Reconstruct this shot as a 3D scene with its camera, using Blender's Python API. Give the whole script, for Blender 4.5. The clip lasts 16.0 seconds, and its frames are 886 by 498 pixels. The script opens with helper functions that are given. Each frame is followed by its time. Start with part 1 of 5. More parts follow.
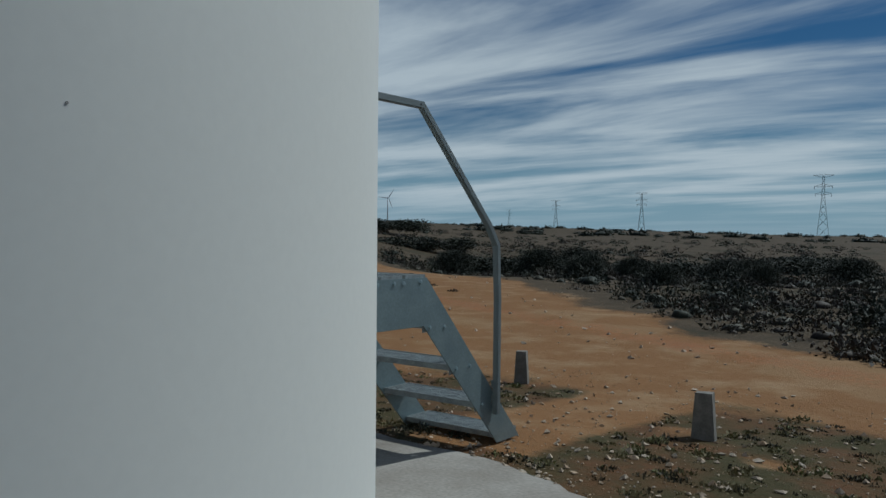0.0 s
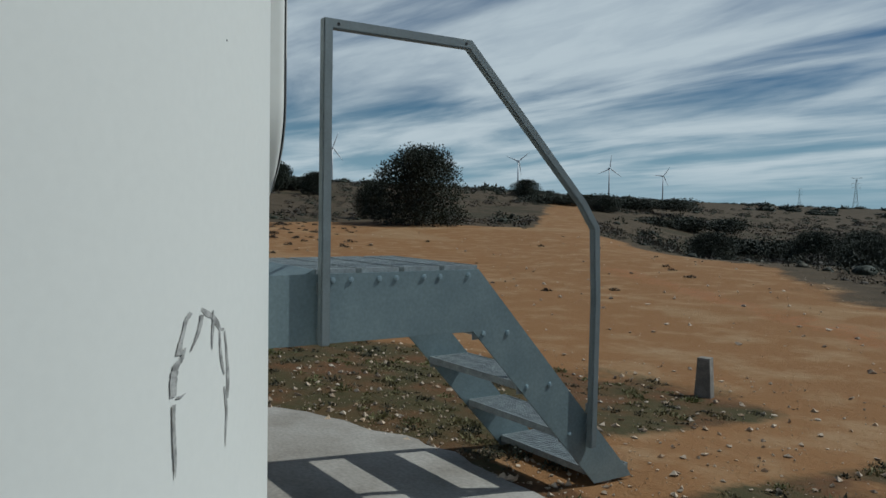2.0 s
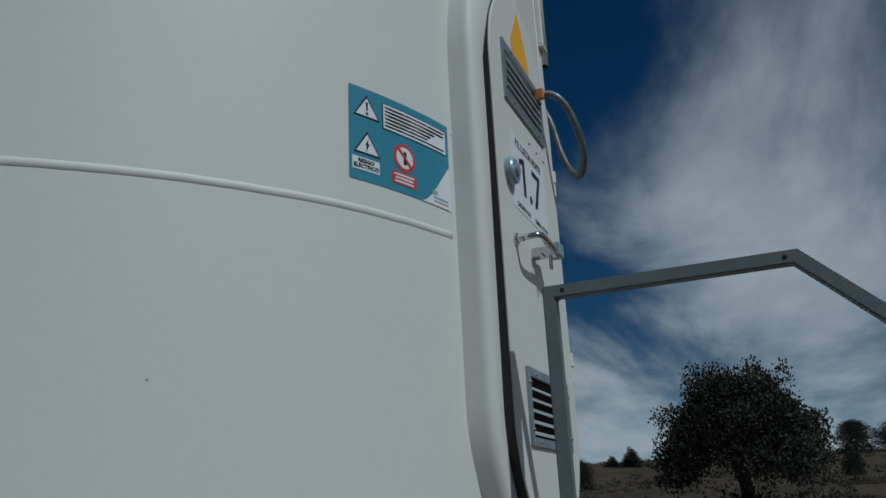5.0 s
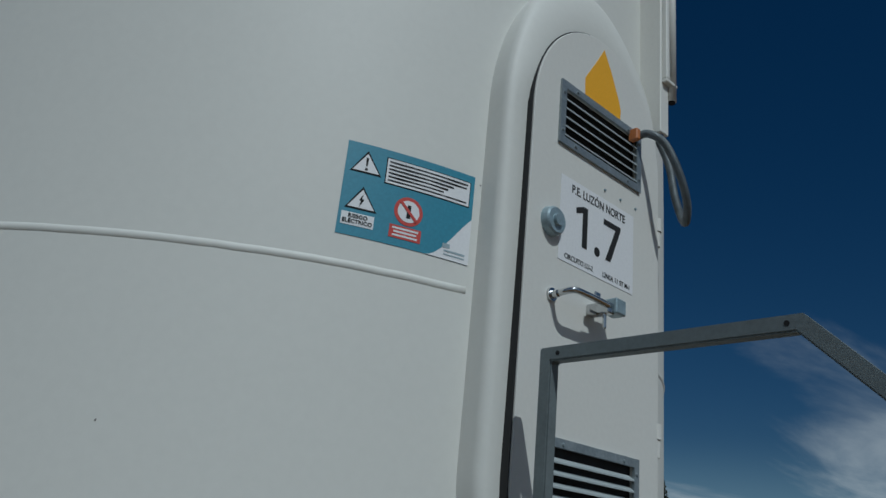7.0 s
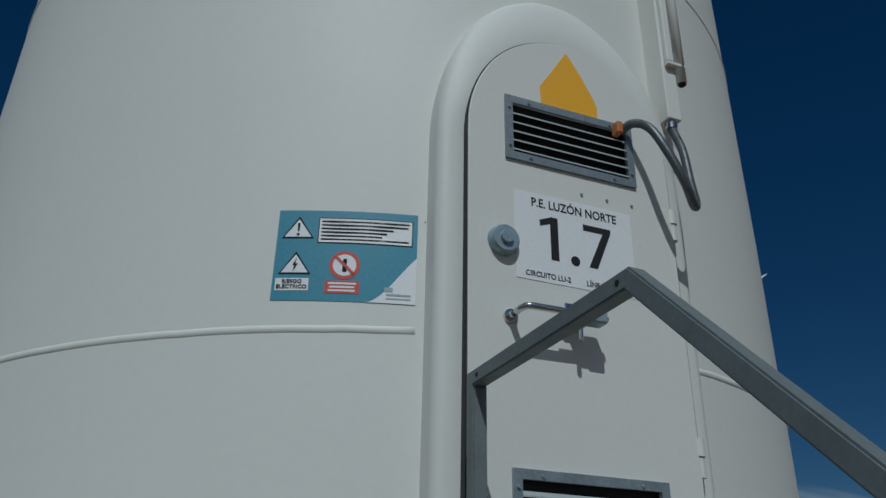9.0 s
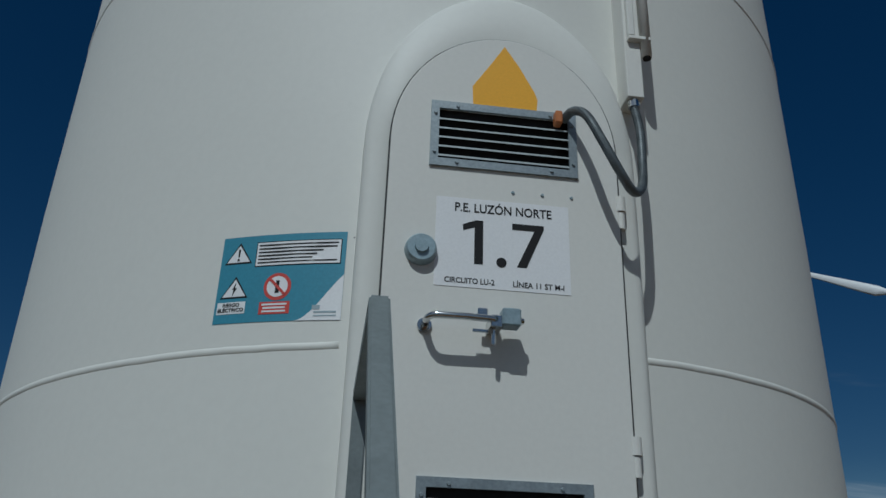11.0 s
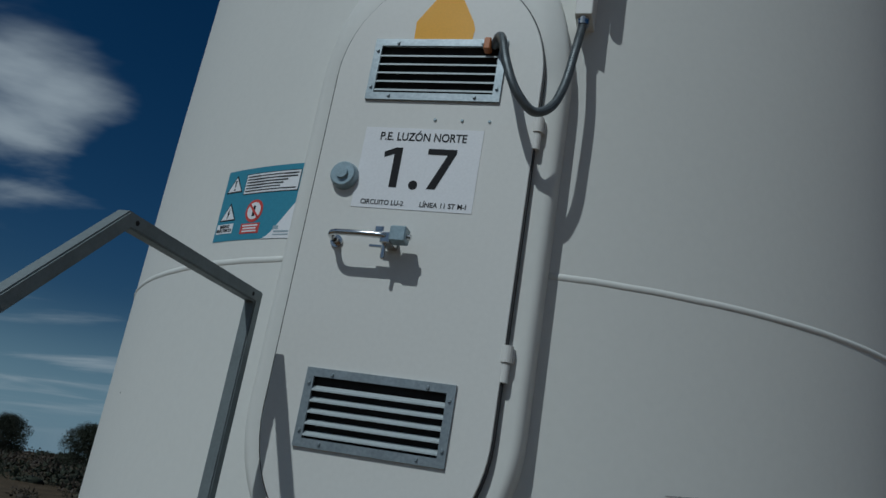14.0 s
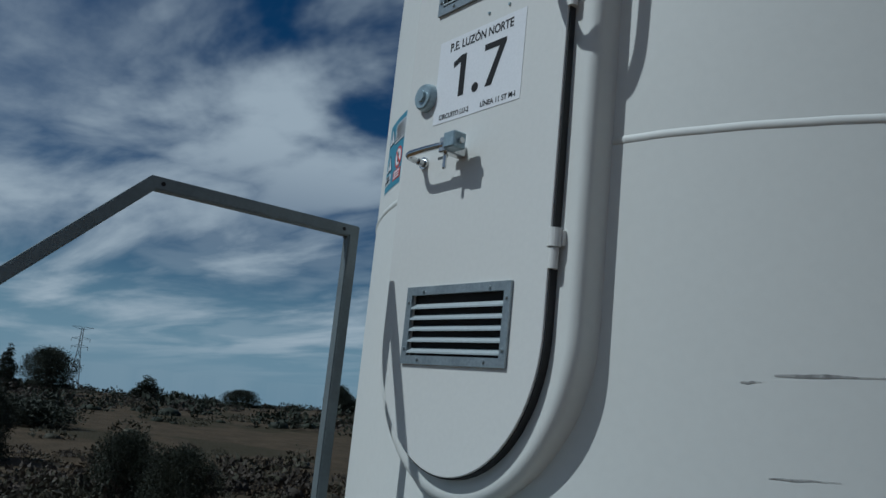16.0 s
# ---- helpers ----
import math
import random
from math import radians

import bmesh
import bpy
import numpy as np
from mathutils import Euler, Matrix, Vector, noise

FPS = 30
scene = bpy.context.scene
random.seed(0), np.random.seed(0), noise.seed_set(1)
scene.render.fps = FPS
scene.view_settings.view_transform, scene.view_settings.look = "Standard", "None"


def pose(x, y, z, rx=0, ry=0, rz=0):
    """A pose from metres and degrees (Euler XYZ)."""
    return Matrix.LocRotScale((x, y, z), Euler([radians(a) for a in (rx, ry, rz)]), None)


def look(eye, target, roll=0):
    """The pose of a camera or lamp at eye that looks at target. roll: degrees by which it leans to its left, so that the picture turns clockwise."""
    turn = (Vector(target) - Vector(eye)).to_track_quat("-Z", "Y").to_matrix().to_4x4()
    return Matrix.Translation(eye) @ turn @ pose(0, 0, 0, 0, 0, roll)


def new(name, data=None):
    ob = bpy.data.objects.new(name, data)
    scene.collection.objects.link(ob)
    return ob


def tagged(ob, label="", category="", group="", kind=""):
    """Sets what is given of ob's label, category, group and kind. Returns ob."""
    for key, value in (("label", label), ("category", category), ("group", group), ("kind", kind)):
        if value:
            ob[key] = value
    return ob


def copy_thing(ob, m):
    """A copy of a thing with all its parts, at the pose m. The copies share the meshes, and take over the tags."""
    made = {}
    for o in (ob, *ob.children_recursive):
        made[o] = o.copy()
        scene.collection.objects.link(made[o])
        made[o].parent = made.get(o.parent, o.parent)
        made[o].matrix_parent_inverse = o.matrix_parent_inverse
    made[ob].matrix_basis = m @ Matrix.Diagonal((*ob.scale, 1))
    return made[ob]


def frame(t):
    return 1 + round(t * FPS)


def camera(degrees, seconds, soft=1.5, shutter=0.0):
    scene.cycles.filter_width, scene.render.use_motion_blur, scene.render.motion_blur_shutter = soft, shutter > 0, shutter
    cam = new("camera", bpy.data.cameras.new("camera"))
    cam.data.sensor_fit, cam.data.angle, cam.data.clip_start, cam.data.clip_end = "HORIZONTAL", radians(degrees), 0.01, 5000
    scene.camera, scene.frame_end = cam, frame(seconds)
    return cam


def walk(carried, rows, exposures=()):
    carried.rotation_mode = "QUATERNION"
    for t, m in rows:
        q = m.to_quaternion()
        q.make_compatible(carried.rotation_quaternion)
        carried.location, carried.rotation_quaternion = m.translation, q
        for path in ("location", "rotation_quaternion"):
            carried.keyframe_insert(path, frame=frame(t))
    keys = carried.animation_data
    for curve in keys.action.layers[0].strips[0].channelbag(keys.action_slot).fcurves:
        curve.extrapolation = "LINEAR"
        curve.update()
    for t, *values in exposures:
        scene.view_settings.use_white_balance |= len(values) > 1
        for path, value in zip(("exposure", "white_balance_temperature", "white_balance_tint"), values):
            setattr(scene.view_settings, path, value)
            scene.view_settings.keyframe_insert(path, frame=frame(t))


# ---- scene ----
cam = camera(57.4, 16.0)
PATH = [
    (0, (-3.315, 2.758, 1.367), (-2.098, 1.171, 1.332), 0.5),
    (0.5, (-3.299, 2.325, 1.387), (-1.87, 0.928, 1.296), -1.6),
    (1, (-3.358, 1.962, 1.358), (-1.768, 0.759, 1.211), 0.7),
    (1.5, (-3.298, 1.59, 1.328), (-1.648, 0.463, 1.249), 0.7),
    (2, (-3.332, 1.227, 1.382), (-1.665, 0.125, 1.286), 1.0),
    (2.5, (-3.272, 0.86, 1.345), (-1.51, -0.072, 1.19), 0.9),
    (3, (-3.06, 0.486, 1.352), (-1.246, -0.355, 1.327), 0.3),
    (3.5, (-2.946, 0.138, 1.346), (-1.037, -0.451, 1.438), -3.2),
    (4, (-2.876, -0.115, 1.376), (-0.914, -0.327, 1.702), -4.2),
    (4.2, (-2.834, -0.19, 1.383), (-0.879, -0.327, 1.781), -4.6),
    (4.5, (-2.743, -0.429, 1.397), (-0.817, -0.205, 1.888), -7.2),
    (4.8, (-2.713, -0.615, 1.443), (-0.9, -0.075, 2.04), -3.8),
    (5, (-2.68, -0.743, 1.487), (-0.924, -0.022, 2.115), -2.7),
    (5.2, (-2.626, -0.777, 1.501), (-0.955, 0.058, 2.214), -1.1),
    (7.3, (-1.897, -1.656, 1.567), (-0.779, -0.165, 2.292), 4.1),
    (7.5, (-1.763, -1.756, 1.524), (-0.797, -0.179, 2.286), 1.9),
    (8, (-1.573, -1.937, 1.529), (-0.806, -0.251, 2.283), 2.4),
    (8.5, (-1.342, -1.95, 1.518), (-0.677, -0.251, 2.336), 3.3),
    (8.7, (-1.294, -1.907, 1.506), (-0.589, -0.251, 2.379), 1.2),
    (10.8, (-0.537, -2.203, 1.606), (-0.325, -0.394, 2.433), 2.0),
    (11, (-0.469, -2.215, 1.606), (-0.236, -0.402, 2.418), 1.9),
    (11.5, (-0.238, -2.368, 1.604), (0.061, -0.559, 2.403), 0.1),
    (12, (-0.023, -2.438, 1.623), (0.073, -0.596, 2.398), -1.5),
    (12.5, (0.134, -2.441, 1.636), (0.161, -0.581, 2.372), 4.4),
    (13, (0.359, -2.469, 1.654), (0.098, -0.585, 2.272), 3.5),
    (13.5, (0.593, -2.497, 1.648), (0.171, -0.631, 2.232), 5.9),
    (14, (0.852, -2.371, 1.596), (0.299, -0.541, 2.182), 9.6),
    (14.5, (1.187, -2.218, 1.589), (0.386, -0.452, 2.076), 8.9),
    (15, (1.463, -2.094, 1.579), (0.319, -0.535, 2.088), 8.6),
    (15.5, (1.628, -1.809, 1.584), (0.26, -0.404, 1.976), 8.3),
    (16, (1.895, -1.541, 1.577), (0.343, -0.333, 1.945), 5.9),
]
walk(cam, [(t, look(eye, target, roll)) for t, eye, target, roll in PATH], exposures=[(t, e, k, 1) for t, e, k in ((0, -0.84, 5700), (1, -0.82, 5850), (1.5, -0.76, 5850), (2, -0.6, 5850), (2.5, -0.38, 5800), (3.5, -0.44, 5700), (4.0, -0.92, 5650), (4.5, -0.92, 5600), (5.0, -1.36, 5600), (8, -1.3, 5650), (12.5, -1.35, 5600), (14, -1.46, 5550), (16, -1.1, 5400))])

# ---------------------------------------------------------------- world, sun
SUN_DIR = Vector((-0.06, -0.145, 0.185)).normalized()   # towards the sun
sun = new("sun", bpy.data.lights.new("sun", "SUN"))
sun.data.energy, sun.data.angle, sun.data.color = 4.5, radians(0.6), (1.0, 0.97, 0.92)
sun.matrix_world = look(SUN_DIR * 60, (0, 0, 0))


def nodes_of(tree):
    tree.nodes.clear()
    return tree.nodes, tree.links


def make_world():
    w = bpy.data.worlds.new("sky_world")
    scene.world = w
    w.use_nodes = True
    n, l = nodes_of(w.node_tree)
    out, bg = n.new("ShaderNodeOutputWorld"), n.new("ShaderNodeBackground")
    sky = n.new("ShaderNodeTexSky")
    sky.sky_type, sky.sun_disc = "NISHITA", False
    sky.sun_elevation = math.asin(SUN_DIR.z)
    sky.sun_rotation = math.atan2(SUN_DIR.x, SUN_DIR.y)
    sky.altitude, sky.air_density, sky.dust_density, sky.ozone_density = 1200, 1.0, 0.3, 2.0
    tc = n.new("ShaderNodeTexCoord")
    sep = n.new("ShaderNodeSeparateXYZ")
    l.new(tc.outputs["Generated"], sep.inputs[0])
    up = n.new("ShaderNodeMath"); up.operation = "MAXIMUM"; up.inputs[1].default_value = 0.0
    l.new(sep.outputs[2], up.inputs[0])
    lift = n.new("ShaderNodeMath"); lift.operation = "ADD"; lift.inputs[1].default_value = 0.075
    l.new(up.outputs[0], lift.inputs[0])
    inv = n.new("ShaderNodeMath"); inv.operation = "DIVIDE"; inv.inputs[0].default_value = 1.0
    l.new(lift.outputs[0], inv.inputs[1])
    flat = n.new("ShaderNodeVectorMath"); flat.operation = "SCALE"
    l.new(tc.outputs["Generated"], flat.inputs[0]); l.new(inv.outputs[0], flat.inputs["Scale"])
    def noise_of(vec, scale, detail, rough, warp=0.0):
        t = n.new("ShaderNodeTexNoise")
        t.inputs["Scale"].default_value, t.inputs["Detail"].default_value = scale, detail
        t.inputs["Roughness"].default_value, t.inputs["Distortion"].default_value = rough, warp
        l.new(vec, t.inputs["Vector"])
        return t.outputs[0]

    def ranged(value, lo, hi, to_lo, to_hi, kind="SMOOTHSTEP"):
        r = n.new("ShaderNodeMapRange"); r.interpolation_type = kind
        for name, v in (("From Min", lo), ("From Max", hi), ("To Min", to_lo), ("To Max", to_hi)):
            r.inputs[name].default_value = v
        l.new(value, r.inputs["Value"])
        return r.outputs[0]

    def calc(op, p, q):
        m = n.new("ShaderNodeMath"); m.operation = op
        for k, v in enumerate((p, q)):
            if isinstance(v, (int, float)):
                m.inputs[k].default_value = v
            else:
                l.new(v, m.inputs[k])
        return m.outputs[0]

    def facing(az, el=0.0):
        d = n.new("ShaderNodeVectorMath"); d.operation = "DOT_PRODUCT"
        d.inputs[1].default_value = (math.cos(radians(az)) * math.cos(radians(el)), math.sin(radians(az)) * math.cos(radians(el)), math.sin(radians(el)))
        l.new(tc.outputs["Generated"], d.inputs[0])
        return d.outputs["Value"]

    def laid(turn, sx, sy, place):
        mp = n.new("ShaderNodeMapping")
        mp.inputs["Rotation"].default_value, mp.inputs["Scale"].default_value = (0, 0, radians(turn)), (sx, sy, 0.0)
        mp.inputs["Location"].default_value = place
        l.new(flat.outputs[0], mp.inputs[0])
        return mp.outputs[0]
    # high streaks drawn out towards the east, in broad banks
    streak_plane = laid(-14, 0.34, 0.86, (5.3, 0.4, 0.0))
    streaks = noise_of(streak_plane, 1.35, 7, 0.54, 0.35)
    banks = noise_of(laid(-14, 0.30, 0.55, (2.1, 7.7, 0.0)), 0.62, 2, 0.5)
    cover = calc("ADD", ranged(up.outputs[0], 0.02, 0.45, 0.07, 0.0), calc("MULTIPLY", banks, 0.42))
    cover = calc("ADD", cover, calc("MULTIPLY", ranged(facing(85), 0.08, 0.70, 0.0, -0.30), ranged(up.outputs[0], 0.08, 0.24, 0.35, 1.0)))          # clear to the north
    cover = calc("ADD", cover, ranged(facing(-22, 10), 0.72, 0.98, 0.0, 0.04))      # a thin sheet to the east
    wisps = noise_of(streak_plane, 4.6, 5, 0.60, 0.5)
    veil = calc("MULTIPLY", ranged(calc("ADD", streaks, cover), 0.63, 0.93, 0.0, 0.88), ranged(wisps, 0.32, 0.62, 0.86, 1.0))
    # heaped clouds to the north-west
    heaps = noise_of(laid(40, 0.62, 0.95, (1.7, 3.2, 0.0)), 1.25, 6, 0.50, 0.2)
    heap_cover = calc("ADD", heaps, ranged(facing(152, 20), 0.88, 0.985, -0.30, 0.10))
    puffs = calc("MULTIPLY", ranged(heap_cover, 0.50, 0.68, 0.0, 0.88), ranged(up.outputs[0], 0.14, 0.30, 0.30, 1.0))
    clear_low = ranged(up.outputs[0], 0.005, 0.06, 0.15, 1.0)                      # clouds fade in the haze over the land
    amount = calc("MULTIPLY", calc("MAXIMUM", veil, puffs), clear_low)
    mix = n.new("ShaderNodeMix"); mix.data_type = "RGBA"
    mix.inputs["B"].default_value = (12.4, 12.9, 13.2, 1)
    deep = n.new("ShaderNodeHueSaturation")
    deep.inputs["Saturation"].default_value, deep.inputs["Value"].default_value, deep.inputs["Hue"].default_value = 1.35, 0.74, 0.502
    l.new(sky.outputs[0], deep.inputs["Color"])
    haze = n.new("ShaderNodeMapRange"); haze.interpolation_type = "SMOOTHSTEP"     # pale air low over the land
    haze.inputs["From Min"].default_value, haze.inputs["From Max"].default_value = 0.0, 0.17
    haze.inputs["To Min"].default_value, haze.inputs["To Max"].default_value = 0.75, 0.0
    l.new(up.outputs[0], haze.inputs["Value"])
    pale = n.new("ShaderNodeMix"); pale.data_type = "RGBA"
    pale.inputs["B"].default_value = (5.2, 8.0, 10.2, 1)
    l.new(haze.outputs[0], pale.inputs["Factor"]); l.new(deep.outputs[0], pale.inputs["A"])
    l.new(amount, mix.inputs["Factor"]); l.new(pale.outputs["Result"], mix.inputs["A"])
    l.new(mix.outputs["Result"], bg.inputs["Color"])
    bg.inputs["Strength"].default_value = 0.068
    l.new(bg.outputs[0], out.inputs["Surface"])


make_world()

# ---------------------------------------------------------------- materials
MATS = {}


def material(name, base, rough=0.6, metal=0.0, dark=None, scale=8.0, grain=120.0, bump=0.15, bump_dist=0.002,
             amount=0.5, rough_var=0.1, per_object=0.0, island=0.0, stretch=(1, 1, 1), coat=0.0):
    """A surface with broad patches between two colours, fine grain, relief and uneven gloss."""
    if name in MATS:
        return MATS[name]
    m = bpy.data.materials.new(name)
    m.use_nodes = True
    n, l = nodes_of(m.node_tree)
    out, bs = n.new("ShaderNodeOutputMaterial"), n.new("ShaderNodeBsdfPrincipled")
    l.new(bs.outputs[0], out.inputs[0])
    tc = n.new("ShaderNodeTexCoord")
    mp = n.new("ShaderNodeMapping"); mp.inputs["Scale"].default_value = stretch
    l.new(tc.outputs["Object"], mp.inputs[0])
    big, fine = n.new("ShaderNodeTexNoise"), n.new("ShaderNodeTexNoise")
    big.inputs["Scale"].default_value, big.inputs["Detail"].default_value = scale, 5
    fine.inputs["Scale"].default_value, fine.inputs["Detail"].default_value = grain, 3
    l.new(mp.outputs[0], big.inputs["Vector"]); l.new(mp.outputs[0], fine.inputs["Vector"])
    ramp = n.new("ShaderNodeMapRange")
    ramp.inputs["From Min"].default_value, ramp.inputs["From Max"].default_value = 0.35, 0.65
    l.new(big.outputs[0], ramp.inputs["Value"])
    dark = dark or tuple(c * 0.8 for c in base)
    mix = n.new("ShaderNodeMix"); mix.data_type = "RGBA"
    mix.inputs["A"].default_value, mix.inputs["B"].default_value = (*base, 1), (*dark, 1)
    fac = n.new("ShaderNodeMath"); fac.operation = "MULTIPLY"; fac.inputs[1].default_value = amount * 2
    fac.use_clamp = True
    l.new(ramp.outputs[0], fac.inputs[0]); l.new(fac.outputs[0], mix.inputs["Factor"])
    colour = mix.outputs["Result"]
    val = n.new("ShaderNodeMapRange")
    val.inputs["From Min"].default_value, val.inputs["From Max"].default_value = 0.3, 0.7
    val.inputs["To Min"].default_value, val.inputs["To Max"].default_value = 1 - amount * 0.35, 1 + amount * 0.25
    l.new(fine.outputs[0], val.inputs["Value"])
    hsv = n.new("ShaderNodeHueSaturation")
    l.new(colour, hsv.inputs["Color"]); l.new(val.outputs[0], hsv.inputs["Value"])
    colour = hsv.outputs[0]
    if per_object or island:
        src = n.new("ShaderNodeObjectInfo").outputs["Random"] if per_object else n.new("ShaderNodeNewGeometry").outputs["Random Per Island"]
        amt = per_object or island
        v2 = n.new("ShaderNodeMapRange")
        v2.inputs["To Min"].default_value, v2.inputs["To Max"].default_value = 1 - amt, 1 + amt
        l.new(src, v2.inputs["Value"])
        h2 = n.new("ShaderNodeHueSaturation")
        l.new(colour, h2.inputs["Color"]); l.new(v2.outputs[0], h2.inputs["Value"])
        colour = h2.outputs[0]
    l.new(colour, bs.inputs["Base Color"])
    rr = n.new("ShaderNodeMapRange")
    rr.inputs["To Min"].default_value, rr.inputs["To Max"].default_value = max(0.02, rough - rough_var), min(1, rough + rough_var)
    l.new(big.outputs[0], rr.inputs["Value"]); l.new(rr.outputs[0], bs.inputs["Roughness"])
    bs.inputs["Metallic"].default_value = metal
    bs.inputs["Coat Weight"].default_value = coat
    if bump:
        bp = n.new("ShaderNodeBump")
        bp.inputs["Strength"].default_value, bp.inputs["Distance"].default_value = bump, bump_dist
        l.new(fine.outputs[0], bp.inputs["Height"]); l.new(bp.outputs[0], bs.inputs["Normal"])
    MATS[name] = m
    return m


WHITE = material("white_tower_paint", (0.695, 0.692, 0.65), 0.58, dark=(0.675, 0.67, 0.625), scale=0.9, grain=35, bump=0.0, amount=0.045, rough_var=0.05)
DOORW = material("white_door_paint", (0.70, 0.69, 0.65), 0.5, dark=(0.675, 0.665, 0.62), scale=2.0, grain=60, bump=0.0, amount=0.06)
GALV = material("galvanised_steel", (0.235, 0.30, 0.315), 0.5, 0.5, dark=(0.165, 0.215, 0.23), scale=5, grain=70, bump=0.03, amount=0.32, rough_var=0.15)
GALVD = material("galvanised_grating", (0.34, 0.375, 0.38), 0.55, 0.4, dark=(0.24, 0.265, 0.27), scale=14, grain=90, amount=0.5)
RAILM = material("galvanised_rail", (0.20, 0.23, 0.235), 0.6, 0.4, dark=(0.14, 0.162, 0.168), scale=10, grain=90, bump=0.015, amount=0.22)
VENTM = material("vent_steel", (0.36, 0.40, 0.42), 0.42, 0.6, dark=(0.26, 0.3, 0.32), scale=12, grain=90, amount=0.4)
SLATM = material("vent_slat_zinc", (0.50, 0.55, 0.56), 0.5, 0.2, dark=(0.42, 0.47, 0.48), scale=12, grain=90, amount=0.3)
BLACK = material("black_rubber", (0.012, 0.012, 0.013), 0.6, dark=(0.02, 0.02, 0.02), amount=0.3)
# near-black colour that stands in for shade inside vents, pipe and rail holes
DARK = material("painted_inside_shade", (0.01, 0.01, 0.011), 0.9, amount=0.2)
CHROME = material("chrome", (0.62, 0.63, 0.63), 0.16, 1.0, dark=(0.5, 0.5, 0.5), scale=30, amount=0.3, rough_var=0.06, bump=0.0)
HOSEM = material("grey_flexible_conduit", (0.16, 0.18, 0.19), 0.45, 0.3, dark=(0.1, 0.12, 0.13), scale=30, amount=0.4)
YELLOW = material("yellow_paint", (0.86, 0.42, 0.012), 0.6, dark=(0.80, 0.39, 0.012), scale=5, amount=0.12, bump=0.05)

# ---------------------------------------------------------------- mesh helpers


def mesh_of(name, bm, mat, smooth=False):
    me = bpy.data.meshes.new(name)
    bmesh.ops.recalc_face_normals(bm, faces=bm.faces)
    bm.to_mesh(me)
    bm.free()
    for m in (mat if isinstance(mat, (list, tuple)) else [mat]):
        me.materials.append(m)
    if smooth:
        for p in me.polygons:
            p.use_smooth = True
    return me


def part(name, bm, mat, parent=None, label="", smooth=False):
    ob = new(name, mesh_of(name, bm, mat, smooth))
    if parent:
        ob.parent = parent
    return tagged(ob, label)


def thing(name, label, category, group="", kind=""):
    return tagged(new(name), label, category, group, kind)


def box(bm, x0, x1, y0, y1, z0, z1, bevel=0.0, seg=1):
    r = bmesh.ops.create_cube(bm, size=1)
    bmesh.ops.transform(bm, verts=r["verts"], matrix=Matrix.Translation(((x0 + x1) / 2, (y0 + y1) / 2, (z0 + z1) / 2)) @ Matrix.Diagonal((abs(x1 - x0), abs(y1 - y0), abs(z1 - z0), 1)))
    if bevel:
        es = {e for v in r["verts"] for e in v.link_edges}
        bmesh.ops.bevel(bm, geom=list(es), offset=bevel, segments=seg, affect="EDGES")
    return bm


def prism(bm, pts, axis, a, b, bevel=0.0):
    """Extrudes the polygon pts along x, y or z from a to b."""
    def at(p, v):
        return {"x": (v, p[0], p[1]), "y": (p[0], v, p[1]), "z": (p[0], p[1], v)}[axis]
    lo, hi = [bm.verts.new(at(p, a)) for p in pts], [bm.verts.new(at(p, b)) for p in pts]
    k = len(pts)
    fs = [bm.faces.new(lo), bm.faces.new(hi)] + [bm.faces.new((lo[i], lo[(i + 1) % k], hi[(i + 1) % k], hi[i])) for i in range(k)]
    bmesh.ops.recalc_face_normals(bm, faces=fs)
    if bevel:
        bmesh.ops.bevel(bm, geom=list({e for f in fs[:2] for e in f.edges}), offset=bevel, segments=2, affect="EDGES")
    return bm


def ring(bm, outer, inner, axis, a, b):
    """A flat ring between two outlines with equally many corners, extruded from a to b."""
    def at(p, v):
        return {"x": (v, p[0], p[1]), "y": (p[0], v, p[1]), "z": (p[0], p[1], v)}[axis]
    k = len(outer)
    rows = [[bm.verts.new(at(p, v)) for p in o] for o, v in ((outer, a), (outer, b), (inner, b), (inner, a))]
    for r in range(4):
        for i in range(k):
            bm.faces.new((rows[r][i], rows[r][(i + 1) % k], rows[(r + 1) % 4][(i + 1) % k], rows[(r + 1) % 4][i]))
    return bm


CX = 0.008                    # the door stands a little off the axis


def stadium(w, z0, z1, n=28, grow=0.0, arch=0.0):
    """Corners of an upright slot with round ends: half width w, from z0 to z1, its top raised by arch."""
    w, z0, z1 = w + grow, z0 - grow, z1 + grow
    e = 1.15 * w                                             # the ends are slightly drawn out
    top = [(CX + w * math.cos(math.pi * i / n), z1 - e + (e + arch) * math.sin(math.pi * i / n)) for i in range(n + 1)]
    low = [(CX - w * math.cos(math.pi * i / n), z0 + e - e * math.sin(math.pi * i / n)) for i in range(n + 1)]
    return top + low


def tube(bm, pts, r, seg=10, closed_ends=True):
    """A round tube along a line of points."""
    pts = [Vector(p) for p in pts]
    rows, side = [], None
    for i, p in enumerate(pts):
        d = (pts[min(i + 1, len(pts) - 1)] - pts[max(i - 1, 0)]).normalized()
        if side is None:
            side = d.orthogonal().normalized()
        side = (side - d * side.dot(d)).normalized()
        up = d.cross(side)
        rr = r(i / (len(pts) - 1)) if callable(r) else r
        rows.append([bm.verts.new(p + (side * math.cos(2 * math.pi * k / seg) + up * math.sin(2 * math.pi * k / seg)) * rr) for k in range(seg)])
    for a, b in zip(rows, rows[1:]):
        for k in range(seg):
            bm.faces.new((a[k], a[(k + 1) % seg], b[(k + 1) % seg], b[k]))
    if closed_ends:
        bm.faces.new(rows[0][::-1]); bm.faces.new(rows[-1])
    return bm


